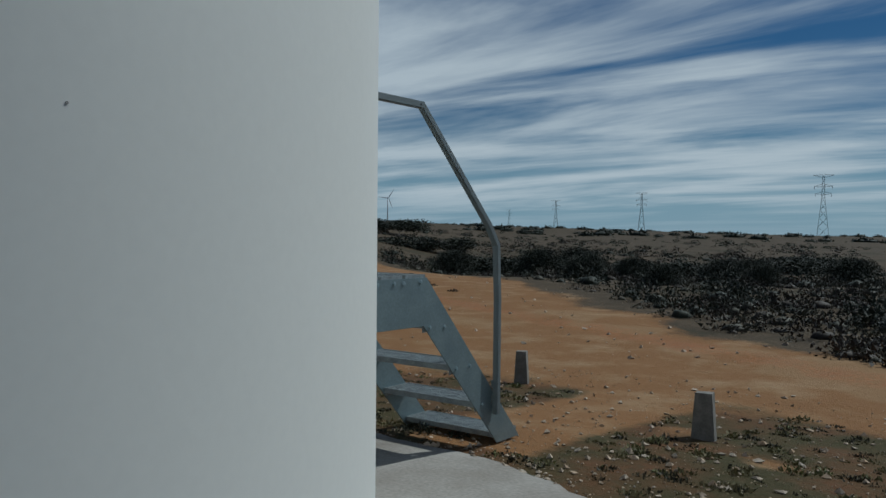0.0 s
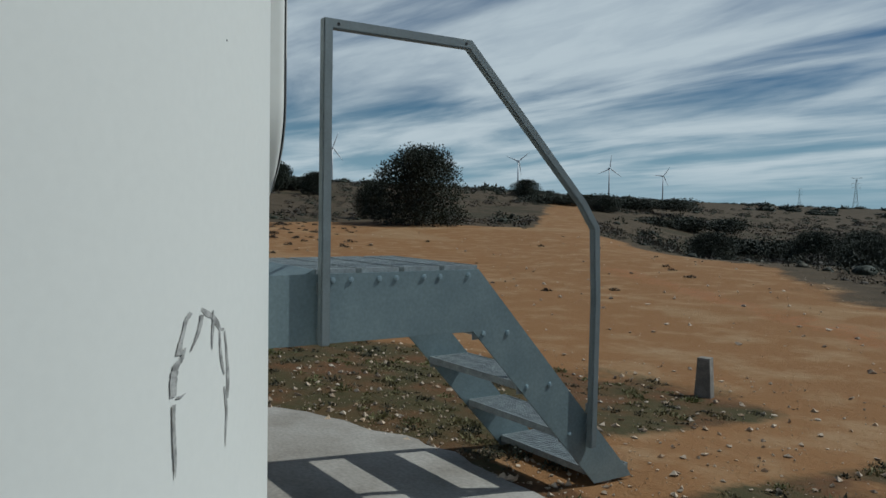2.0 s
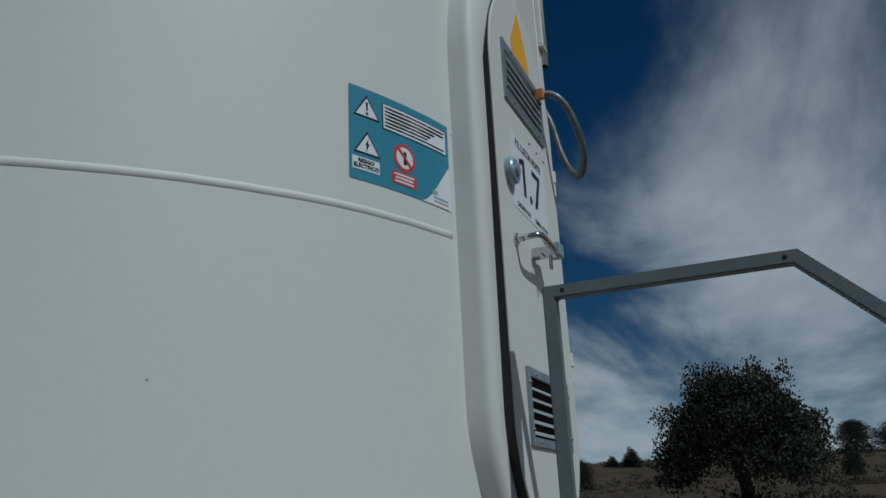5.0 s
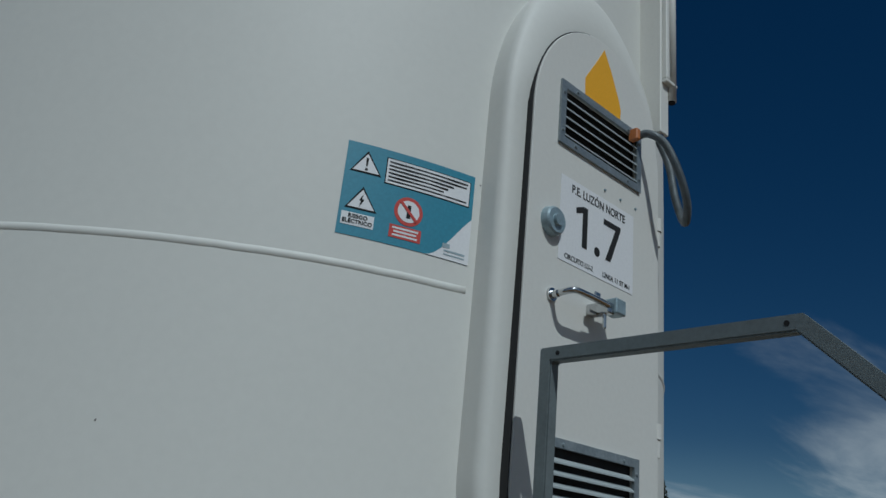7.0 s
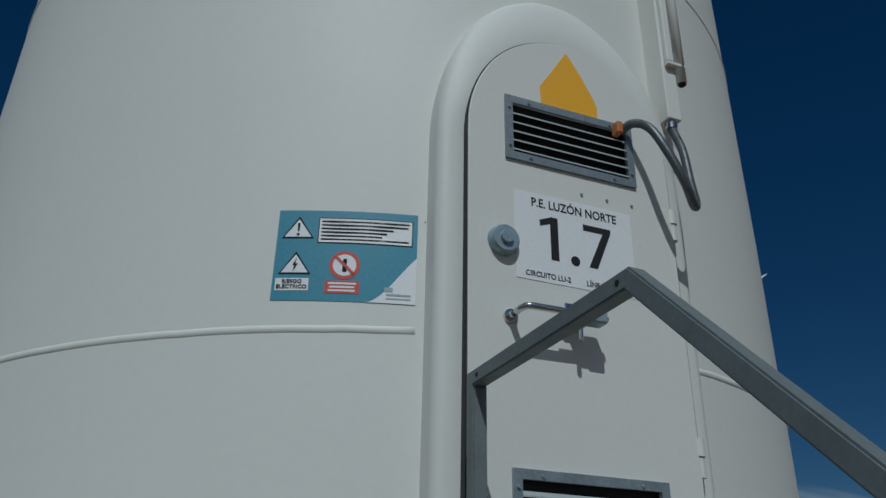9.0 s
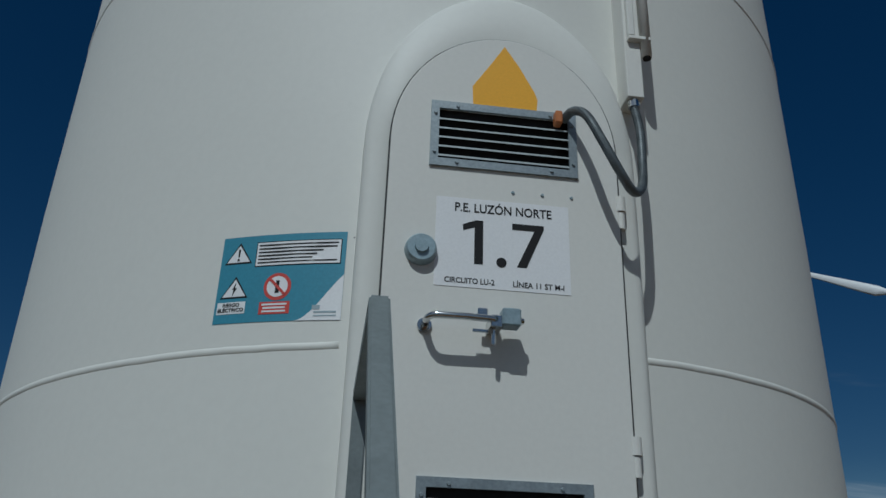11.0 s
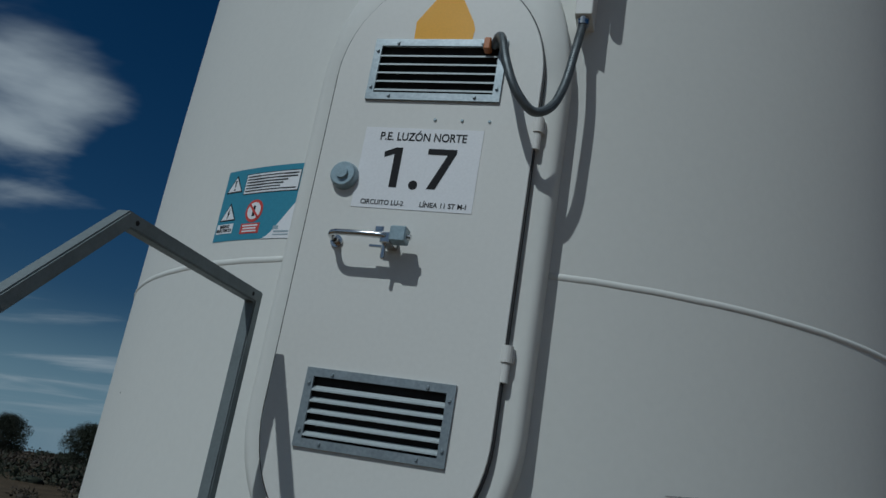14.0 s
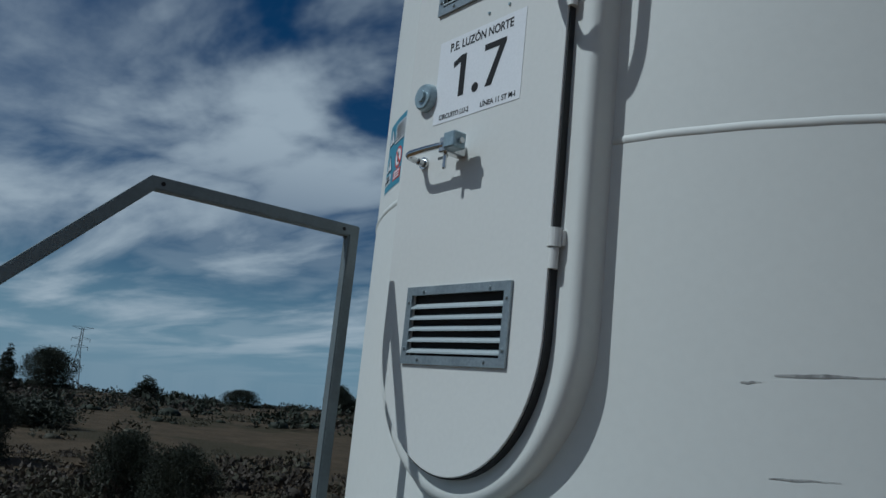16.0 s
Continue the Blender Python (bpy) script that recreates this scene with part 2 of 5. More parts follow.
def disc(bm, centre, r0, r1, depth, seg=24, axis=(0, -1, 0)):
    """A round boss with its base at centre, r0 wide at the base and r1 at the end."""
    q = Vector((0, 0, 1)).rotation_difference(Vector(axis)).to_matrix().to_4x4()
    bmesh.ops.create_cone(bm, cap_ends=True, segments=seg, radius1=r0, radius2=r1, depth=depth,
                          matrix=Matrix.Translation(Vector(centre) + Vector(axis) * depth / 2) @ q)
    return bm


# ---------------------------------------------------------------- tower
AX, AY = -0.008, 2.06          # the tower's axis


def tower_radius(z):
    return 1.984 - 0.010 * max(0.0, z - 3.2)


def wall_y(x, z):
    """The front of the tower wall at x, z."""
    return AY - math.sqrt(tower_radius(z) ** 2 - (x - AX) ** 2)


def in_slot(x, z, w, z0, z1):
    if abs(x) > w or z < z0 or z > z1:
        return False
    if z > z1 - w:
        return x * x + (z - z1 + w) ** 2 < w * w
    if z < z0 + w:
        return x * x + (z - z0 - w) ** 2 < w * w
    return True


LEAF_W, LEAF_Z0, LEAF_Z1 = 0.371, 1.36, 3.405


def build_tower():
    tower = thing("wind_turbine_tower", "tall white-painted steel wind turbine tower on a concrete base", "tower")
    bm = bmesh.new()
    seg = 320
    zs = [0.03 + i * 0.04 for i in range(101)] + [4.3 + i * 0.6 for i in range(1, 60)]
    rows = []
    for z in zs:
        r = tower_radius(z)
        rows.append([bm.verts.new((AX + r * math.sin(2 * math.pi * k / seg), AY - r * math.cos(2 * math.pi * k / seg), z)) for k in range(seg)])
    for i in range(len(zs) - 1):
        for k in range(seg):
            a, b, c, d = rows[i][k], rows[i][(k + 1) % seg], rows[i + 1][(k + 1) % seg], rows[i + 1][k]
            mid = (a.co + c.co) / 2
            if mid.y < AY and in_slot(mid.x, mid.z, 0.405, LEAF_Z0 - 0.035, LEAF_Z1 + 0.035):
                continue
            bm.faces.new((a, b, c, d))
    bm.faces.new(rows[-1])
    shell = part("shell", bm, WHITE, tower, smooth=True)
    for z in (2.325, 4.17):                                   # weld beads
        bm = bmesh.new()
        pts = []
        for k in range(241):
            a = 2 * math.pi * k / 240
            r = tower_radius(z) - 0.0145
            x, y = AX + r * math.sin(a), AY - r * math.cos(a)
            if 2 < z < 3 and y < AY and abs(x) < 0.45:
                if len(pts) > 1:
                    break
                continue
            pts.append((x, y, z + (0.024 * x if 2 < z < 3 else 0.0) + 0.002 * noise.noise((k * 0.7, 0, z))))
        tube(bm, pts, 0.019, 16)
        part("weld_seam", bm, WHITE, tower, "raised white-painted weld bead", smooth=True)
    bm = bmesh.new()
    prof = [(2.09, 0.0), (2.09, 0.035), (2.045, 0.055), (2.0, 0.055)]
    rr = [[bm.verts.new((AX + p[0] * math.sin(2 * math.pi * k / 128), AY - p[0] * math.cos(2 * math.pi * k / 128), p[1])) for k in range(128)] for p in prof]
    for a, b in zip(rr, rr[1:]):
        for k in range(128):
            bm.faces.new((a[k], a[(k + 1) % 128], b[(k + 1) % 128], b[k]))
    part("base_flange", bm, WHITE, tower, smooth=False)
    return tower


def smooth_step(a, b, x):
    t = min(1.0, max(0.0, (x - a) / (b - a)))
    return t * t * (3 - 2 * t)


def build_door():
    tower_frame = thing("door_frame", "white-painted oval steel door frame standing proud of the tower wall", "door frame", kind="structure")
    bm = bmesh.new()
    rim = 0.034                                              # rounded outer edge
    prof = [(-0.02, 0.30), (-0.02, 0.037), (-0.016, 0.035), (0.083 - rim, 0.035)]
    prof += [(0.083 - rim + rim * math.sin(a), 0.035 + rim - rim * math.cos(a)) for a in (0.26, 0.52, 0.79, 1.05, 1.31, 1.57)]
    prof += [(0.083, 0.12), (0.09, 0.36)]
    rows = []
    for g, y in prof:
        share = max(0.0, min(1.0, g / 0.06))
        inner = 0.030 * (1 - share) if y < 0.1 else 0.0          # flush with the leaf round the top
        rows.append([bm.verts.new((q[0], y + 0.022 * share * smooth_step(LEAF_Z1 - 0.15, LEAF_Z1 + 0.2, q[1]) - inner * smooth_step(2.86, 3.14, q[1]), q[1]))
                     for q in stadium(LEAF_W, LEAF_Z0, LEAF_Z1, 40, g, 0.165 * share)])
    for a, b in zip(rows, rows[1:]):
        k = len(a)
        for j in range(k):
            bm.faces.new((a[j], a[(j + 1) % k], b[(j + 1) % k], b[j]))
    part("surround", bm, WHITE, tower_frame, smooth=True)
    bm = bmesh.new()
    ring(bm, stadium(LEAF_W, LEAF_Z0, LEAF_Z1, grow=0.005), stadium(LEAF_W, LEAF_Z0, LEAF_Z1, grow=-0.03), "y", 0.007, 0.040)
    part("rubber_seal", bm, BLACK, tower_frame, "black rubber door seal")
    return tower_frame


build_tower()
build_door()


# ---------------------------------------------------------------- door and what is fixed to it
SIGNW = material("white_sign_vinyl", (0.80, 0.80, 0.81), 0.4, dark=(0.77, 0.77, 0.78), amount=0.1, bump=0.0)
INK = material("black_print", (0.010, 0.010, 0.012), 0.9, dark=(0.025, 0.025, 0.025), amount=0.2, bump=0.0)
BLUE = material("blue_sign_print", (0.055, 0.255, 0.36), 0.45, dark=(0.05, 0.235, 0.33), amount=0.25, scale=5, bump=0.0)
RED = material("red_sign_print", (0.55, 0.06, 0.045), 0.5, dark=(0.5, 0.06, 0.05), amount=0.2, bump=0.0)
PALE = material("pale_grey_print", (0.34, 0.42, 0.46), 0.5, amount=0.2, bump=0.0)
STEELB = material("zinc_lock_steel", (0.34, 0.43, 0.47), 0.4, 0.35, dark=(0.26, 0.34, 0.38), scale=30, amount=0.4)
ORANGE = material("orange_fitting", (0.5, 0.17, 0.05), 0.5, amount=0.3)
SCUFF = material("grey_scuff", (0.20, 0.195, 0.185), 0.8, dark=(0.42, 0.41, 0.39), scale=40, grain=200, amount=0.6, bump=0.0)


def lettering(text, size, mat, parent, m, stretch=1.0, bold=0.0, width=0.0):
    """Text in the built-in font as a thin mesh, centred, at pose m, drawn to a width if one is given."""
    cu = bpy.data.curves.new("lettering", "FONT")
    cu.body, cu.size, cu.align_x, cu.align_y = text, size, "CENTER", "CENTER"
    cu.extrude, cu.offset, cu.resolution_u = 0.0004, bold, 4
    tmp = new("lettering_curve", cu)
    me = bpy.data.meshes.new_from_object(tmp.evaluated_get(bpy.context.evaluated_depsgraph_get()))
    bpy.data.objects.remove(tmp)
    bpy.data.curves.remove(cu)
    if width:
        xs = [v.co.x for v in me.vertices]
        stretch = width / (max(xs) - min(xs))
    me.transform(m @ Matrix.Diagonal((stretch, 1, 1, 1)))
    me.materials.clear()
    me.materials.append(mat)
    ob = new("lettering", me)
    ob.parent = parent
    return ob


VENTS = [(-0.238, 0.245, 2.883, 3.124), (-0.237, 0.252, 1.682, 1.928)]


def build_vent(door, x0, x1, z0, z1, name):
    frame_w = 0.027
    bm = bmesh.new()
    ring(bm, [(x0, z0), (x1, z0), (x1, z1), (x0, z1)], [(x0 + frame_w, z0 + frame_w), (x1 - frame_w, z0 + frame_w), (x1 - frame_w, z1 - frame_w), (x0 + frame_w, z1 - frame_w)], "y", -0.009, 0.0)
    vent = part("vent", bm, VENTM, door, name)
    # near-black sheet in place of the shaded hollow behind the slats
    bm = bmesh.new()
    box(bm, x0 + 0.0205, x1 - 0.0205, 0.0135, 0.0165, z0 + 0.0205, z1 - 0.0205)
    part("backing", bm, DARK, vent, "near-black sheet painted as the shade behind the louvre")
    bm = bmesh.new()
    step = (z1 - z0 - 2 * frame_w) / 5.5
    # one louvre slat, sloping down and outwards
    prism(bm, [(-0.0085, -0.0065), (-0.0085, -0.0115), (-0.007, -0.0115), (-0.0062, -0.0085), (0.0125, 0.0055), (0.0115, 0.007)], "x", x0 + frame_w, x1 - frame_w)
    slat = mesh_of("slat", bm, SLATM)
    for i in range(5):
        ob = new("slat", slat)
        ob.parent, ob.location = vent, (0, 0.0, z0 + frame_w + step * (i + 0.55))
    bm = bmesh.new()
    disc(bm, (0, 0, 0), 0.0065, 0.0045, 0.006, 10)
    bolt = mesh_of("screw", bm, VENTM)
    for fx, fz in ((0.18, 0.93), (0.82, 0.93), (0.18, 0.06), (0.82, 0.06), (0.03, 0.8), (0.03, 0.2), (0.97, 0.8), (0.97, 0.2)):
        ob = new("screw", bolt)
        ob.parent, ob.location = vent, (x0 + (x1 - x0) * fx, -0.009, z0 + (z1 - z0) * fz)
    return vent


def build_leaf():
    door = thing("door_1", "closed white-painted oval steel door with louvred vents and signs", "door", kind="structure")
    bm = bmesh.new()
    rows = [[bm.verts.new((q[0], y, q[1])) for q in stadium(LEAF_W, LEAF_Z0, LEAF_Z1, n=40, grow=g)]
            for g, y in ((-0.006, 0.0185), (-0.004, 0.018), (-0.003, 0.0075), (0.0, 0.007), (0.0, 0.003), (-0.001, 0.001), (-0.003, 0.0))]
    for a, b in zip(rows, rows[1:]):
        for j in range(len(a)):
            bm.faces.new((a[j], a[(j + 1) % len(a)], b[(j + 1) % len(a)], b[j]))
    bm.faces.new(rows[0])
    edge = [bm.edges.get((rows[-1][j], rows[-1][(j + 1) % len(rows[-1])])) for j in range(len(rows[-1]))]
    for x0, x1, z0, z1 in VENTS:                              # openings behind the vents
        c = [(x0 + 0.02, z0 + 0.02), (x1 - 0.02, z0 + 0.02), (x1 - 0.02, z1 - 0.02), (x0 + 0.02, z1 - 0.02)]
        f, b = [bm.verts.new((q[0], 0, q[1])) for q in c], [bm.verts.new((q[0], 0.0175, q[1])) for q in c]
        for j in range(4):
            bm.faces.new((f[j], f[(j + 1) % 4], b[(j + 1) % 4], b[j]))
            edge.append(bm.edges.get((f[j], f[(j + 1) % 4])))
    bmesh.ops.triangle_fill(bm, use_beauty=True, use_dissolve=False, edges=edge, normal=(0, -1, 0))
    part("leaf", bm, DOORW, door)
    # yellow painted house-shaped mark over the upper vent
    bm = bmesh.new()
    prism(bm, [(0.006, 3.375), (-0.045, 3.29), (-0.103, 3.20), (-0.100, 3.126), (0.114, 3.126), (0.118, 3.17), (0.108, 3.20), (0.055, 3.30)], "y", -0.0012, 0.0)
    part("painted_mark", bm, YELLOW, door, "yellow painted arrow mark")
    build_vent(door, *VENTS[0], "galvanised louvred vent with dark slots")
    build_vent(door, *VENTS[1], "galvanised louvred vent with pale slats")
    # number plate of the turbine
    bm = bmesh.new()
    box(bm, -0.21, 0.21, -0.0016, 0.0, 2.48, 2.777)
    sign = part("sign_panel", bm, SIGNW, door, "white sign with black printing")
    lettering("P.E. LUZÓN NORTE", 0.0425, INK, sign, pose(0.001, -0.0022, 2.743, 90), 1.0, 0.0006, 0.306)
    one = [(-0.062, 2.703), (-0.085, 2.703), (-0.126, 2.686), (-0.124, 2.666), (-0.089, 2.679), (-0.089, 2.557), (-0.062, 2.557)]
    seven = [(0.029, 2.703), (0.129, 2.703), (0.129, 2.689), (0.073, 2.557), (0.043, 2.557), (0.099, 2.682), (0.029, 2.682)]
    dot = [(-0.005 + 0.0158 * math.cos(k * math.pi / 12), 2.5685 + 0.0165 * math.sin(k * math.pi / 12)) for k in range(24)]
    for outline in (one, dot, seven):
        bm = bmesh.new()
        prism(bm, outline, "y", -0.0026, -0.0018)
        part("numeral", bm, INK, sign)
    lettering("CIRCUITO LU-2", 0.0245, INK, sign, pose(-0.102, -0.0022, 2.500, 90), 1.0, 0.0004, 0.152)
    lettering("LÍNEA 11 ST M-I", 0.0245, INK, sign, pose(0.110, -0.0022, 2.500, 90), 1.0, 0.0004, 0.158)
    for x in (0.032, 0.127, 0.222):
        bm = bmesh.new()
        disc(bm, (x, 0, 2.812), 0.006, 0.004, 0.005, 10)
        part("rivet", bm, STEELB, door)
    # round lock cover
    bm = bmesh.new()
    disc(bm, (-0.252, 0, 2.588), 0.050, 0.046, 0.022, 32)
    disc(bm, (-0.252, -0.022, 2.588), 0.046, 0.041, 0.006, 32)
    lock = part("lock_cover", bm, STEELB, door, "round zinc lock cover")
    bm = bmesh.new()
    disc(bm, (-0.252, -0.028, 2.588), 0.021, 0.019, 0.010, 24)
    part("lock_button", bm, STEELB, lock)
    # bent bar handle and its lock
    bm = bmesh.new()
    disc(bm, (-0.232, 0, 2.352), 0.022, 0.021, 0.008, 24)
    disc(bm, (-0.232, -0.008, 2.352), 0.013, 0.012, 0.02, 20)
    handle = part("handle", bm, CHROME, door, "chrome bent bar handle with a lock block")
    bm = bmesh.new()
    line = [(-0.232, -0.02, 2.352), (-0.232, -0.05, 2.354), (-0.229, -0.066, 2.356), (-0.220, -0.078, 2.358), (-0.205, -0.083, 2.359), (-0.12, -0.083, 2.360), (-0.05, -0.081, 2.359), (-0.034, -0.077, 2.358)]
    tube(bm, line, 0.0105, 14)
    part("bar", bm, CHROME, handle, smooth=True)
    bm = bmesh.new()
    box(bm, -0.020, 0.034, -0.095, -0.045, 2.340, 2.392, 0.004)
    part("lock_block", bm, STEELB, handle, "blue-grey lock block")
    bm = bmesh.new()
    disc(bm, (0.034, -0.07, 2.362), 0.011, 0.009, 0.012, 14, (1, 0, 0))
    part("lock_stud", bm, CHROME, handle)
    bm = bmesh.new()
    box(bm, -0.052, -0.016, -0.085, 0.0, 2.335, 2.372, 0.003)
    box(bm, -0.047, -0.034, -0.07, -0.058, 2.285, 2.337, 0.004)
    box(bm, -0.098, -0.05, -0.05, -0.044, 2.328, 2.338, 0.002)
    box(bm, -0.085, -0.055, -0.06, -0.05, 2.372, 2.40, 0.004)
    part("hasp", bm, CHROME, handle, "worn steel hasp")
    # hinges on the frame side
    for z in (1.955, 2.722):
        bm = bmesh.new()
        x = 0.385
        disc(bm, (x, 0.012, z), 0.0145, 0.0145, 0.058, 16, (0, 0, 1))
        hinge = part("hinge", bm, DOORW, door, "white-painted barrel hinge")
        bm = bmesh.new()
        disc(bm, (x, 0.012, z + 0.0605), 0.019, 0.019, 0.052, 16, (0, 0, 1))
        box(bm, x - 0.004, x + 0.022, 0.02, 0.0345, z + 0.064, z + 0.108, 0.002)
        part("knuckle", bm, DOORW, hinge)
    return door


build_leaf()


def bezier(points, n=12):
    """A smooth line through the points (Catmull-Rom)."""
    p = [Vector(q) for q in points]
    p = [2 * p[0] - p[1]] + p + [2 * p[-1] - p[-2]]
    out = []
    for i in range(1, len(p) - 2):
        for k in range(n):
            t = k / n
            a, b, c, d = p[i - 1:i + 3]
            out.append(0.5 * ((2 * b) + (c - a) * t + (2 * a - 5 * b + 4 * c - d) * t * t + (3 * b - a - 3 * c + d) * t ** 3))
    return out + [p[-2]]


def build_conduit():
    run = thing("cable_conduit", "grey flexible cable conduit looping from the vent to a white duct", "conduit")
    line = bezier([(0.200, -0.012, 3.095), (0.222, -0.055, 3.105), (0.250, -0.105, 3.060), (0.285, -0.14, 2.950), (0.330, -0.145, 2.850), (0.385, -0.11, 2.798),
                   (0.434, -0.065, 2.842), (0.460, -0.022, 2.950), (0.475, 0.012, 3.10), (0.481, 0.060, 3.225)], 14)
    bm = bmesh.new()
    tube(bm, line, 0.0135, 12)
    part("hose", bm, HOSEM, run, smooth=True)
    bm = bmesh.new()                                          # ribs of the hose
    for i in range(1, len(line) - 1):
        d = (line[i + 1] - line[i - 1]).normalized()
        for s in (-0.25, 0.25):
            c = line[i] + (line[i + 1] - line[i - 1]) * s
            tube(bm, [c - d * 0.0022, c + d * 0.0022], 0.0152, 12)
    part("hose_ribbing", bm, HOSEM, run)
    bm = bmesh.new()
    box(bm, 0.168, 0.192, -0.04, -0.002, 3.068, 3.115, 0.004)
    part("connector", bm, ORANGE, run, "orange cable gland")
    bm = bmesh.new()
    disc(bm, (0.481, 0.062, 3.225), 0.021, 0.021, 0.03, 16, (0, 0, 1))
    part("gland", bm, CHROME, run, "steel cable gland", smooth=False)
    bm = bmesh.new()
    box(bm, 0.452, 0.512, 0.035, 0.16, 3.255, 4.6, 0.003)
    part("duct", bm, DOORW, run, "white-painted vertical cable duct")
    bm = bmesh.new()
    box(bm, 0.462, 0.545, 0.012, 0.15, 3.49, 3.505, 0.002)
    box(bm, 0.462, 0.486, 0.012, 0.036, 3.505, 4.5, 0.003)
    part("duct_cover", bm, DOORW, run)
    bm = bmesh.new()
    tube(bm, [(0.530, 0.03, 3.425), (0.530, 0.03, 4.5)], 0.019, 16)
    pipe = part("pipe", bm, DOORW, run, smooth=True)
    # near-black plug: the shade in the pipe's mouth, put in as colour
    bm = bmesh.new()
    tube(bm, [(0.530, 0.03, 3.418), (0.530, 0.03, 3.44)], 0.0145, 14)
    part("pipe_mouth", bm, DARK, pipe)


build_conduit()


def on_wall(angle, z, off=0.0):
    """A point of the tower wall at an angle (degrees, 0 at the door, negative to the west)."""
    a, r = radians(angle), tower_radius(z) + off
    return Vector((AX + r * math.sin(a), AY - r * math.cos(a), z))


def wall_patch(bm, pts, off):
    """A thin patch that follows the wall: pts are (metres along the wall from the door, height), a convex outline fanned from its middle."""
    mid = (sum(p[0] for p in pts) / len(pts), sum(p[1] for p in pts) / len(pts))
    deg = 180 / math.pi / tower_radius(2.4)
    fine = []
    for p, q in zip(pts, pts[1:] + pts[:1]):
        k = max(1, int(abs(q[0] - p[0]) / 0.02))
        fine += [(p[0] + (q[0] - p[0]) * i / k, p[1] + (q[1] - p[1]) * i / k) for i in range(k)]
    c = bm.verts.new(on_wall(mid[0] * deg, mid[1], off))
    vs = [bm.verts.new(on_wall(p[0] * deg, p[1], off)) for p in fine]
    lo = [bm.verts.new(on_wall(p[0] * deg, p[1], -0.001)) for p in fine]
    for i in range(len(vs)):
        j = (i + 1) % len(vs)
        bm.faces.new((c, vs[i], vs[j]))
        bm.faces.new((vs[i], lo[i], lo[j], vs[j]))
    return bm


def wall_strip(bm, u0, u1, lower, upper, off, n=24):
    """A patch of the wall between two height curves."""
    deg = 180 / math.pi / tower_radius(2.4)
    a = [[bm.verts.new(on_wall(u * deg, f(u), off)) for u in (u0 + (u1 - u0) * i / n for i in range(n + 1))] for f in (lower, upper)]
    for i in range(n):
        bm.faces.new((a[0][i], a[0][i + 1], a[1][i + 1], a[1][i]))
    return bm


def build_warning_sign():
    sign = thing("warning_sign", "blue electrical hazard sticker on the white tower wall", "sign")
    u0, u1, z0, z1 = -0.889, -0.469, 2.393, 2.688
    k = (u1 - u0) / 440.0

    def P(x, y):
        return (u0 + x * k, z1 - y * (z1 - z0) / 302.0)
    bm = bmesh.new()
    wall_strip(bm, u0, u1, lambda u: z0, lambda u: z1, 0.0015)
    part("panel", bm, BLUE, sign)
    # white swoosh in the lower corner
    bm = bmesh.new()
    sx = P(283, 0)[0]

    def edge(u):
        t = (u - sx) / (u1 - sx)
        return z0 + (z1 - z0) * (0.505 * (3 * t * t - 2 * t ** 3) * 0.55 + 0.505 * t ** 2.2 * 0.45)
    wall_strip(bm, sx, u1, lambda u: z0, edge, 0.0024)
    part("white_corner", bm, SIGNW, sign)
    for y0, y1 in ((22, 97), (142, 217)):
        bm = bmesh.new()
        wall_patch(bm, [P(66, y0), P(16, y1), P(116, y1)], 0.0026)
        tri = part("triangle", bm, INK, sign, "white warning triangle with a black edge")
        bm = bmesh.new()
        wall_patch(bm, [P(66, y0 + 10), P(24, y1 - 5), P(108, y1 - 5)], 0.0034)
        part("triangle_face", bm, SIGNW, tri)
        bm = bmesh.new()
        if y0 < 100:
            wall_patch(bm, [P(62, y0 + 24), P(70, y0 + 24), P(68.5, y0 + 52), P(63.5, y0 + 52)], 0.0042)
            wall_patch(bm, [P(62, y0 + 58), P(70, y0 + 58), P(70, y0 + 66), P(62, y0 + 66)], 0.0042)
        else:
            wall_patch(bm, [P(70, y0 + 22), P(58, y0 + 46), P(66, y0 + 46)], 0.0042)
            wall_patch(bm, [P(64, y0 + 41), P(74, y0 + 41), P(60, y0 + 68)], 0.0046)
        part("symbol", bm, INK, tri)
    bm = bmesh.new()
    wall_patch(bm, [P(128, 25), P(425, 25), P(425, 112), P(128, 112)], 0.0026)
    panel = part("text_panel", bm, INK, sign, "white panel with lines of small print")
    bm = bmesh.new()
    wall_patch(bm, [P(131, 28), P(422, 28), P(422, 109), P(131, 109)], 0.0034)
    part("panel_face", bm, SIGNW, panel)
    for i, w in enumerate((276, 272, 225, 205, 190, 274)):
        bm = bmesh.new()
        y = 36 + i * 12.2
        wall_patch(bm, [P(138, y), P(138 + w, y), P(138 + w, y + 4.2), P(138, y + 4.2)], 0.0042)
        part("print_bar", bm, INK, panel)
    bm = bmesh.new()
    wall_patch(bm, [P(10, 230), P(112, 230), P(112, 270), P(10, 270)], 0.0026)
    tag = part("caption_panel", bm, SIGNW, sign)
    deg = 180 / math.pi / tower_radius(2.4)
    for text, y in (("RIESGO", 241), ("ELÉCTRICO", 258)):
        u, z = P(61, y)
        p = on_wall(u * deg, z, 0.0036)
        lettering(text, 0.0165, INK, tag, pose(p.x, p.y, p.z, 90, 0, u * deg), 1.05, 0.0003)
    # prohibition disc
    c = P(218, 185)
    for r, mat, off, nm in ((0.0455, RED, 0.0026, "prohibition_ring"), (0.0345, SIGNW, 0.0034, "prohibition_face")):
        bm = bmesh.new()
        wall_patch(bm, [(c[0] + r * math.cos(i * math.pi / 16), c[1] + r * math.sin(i * math.pi / 16)) for i in range(32)], off)
        part(nm, bm, mat, sign)
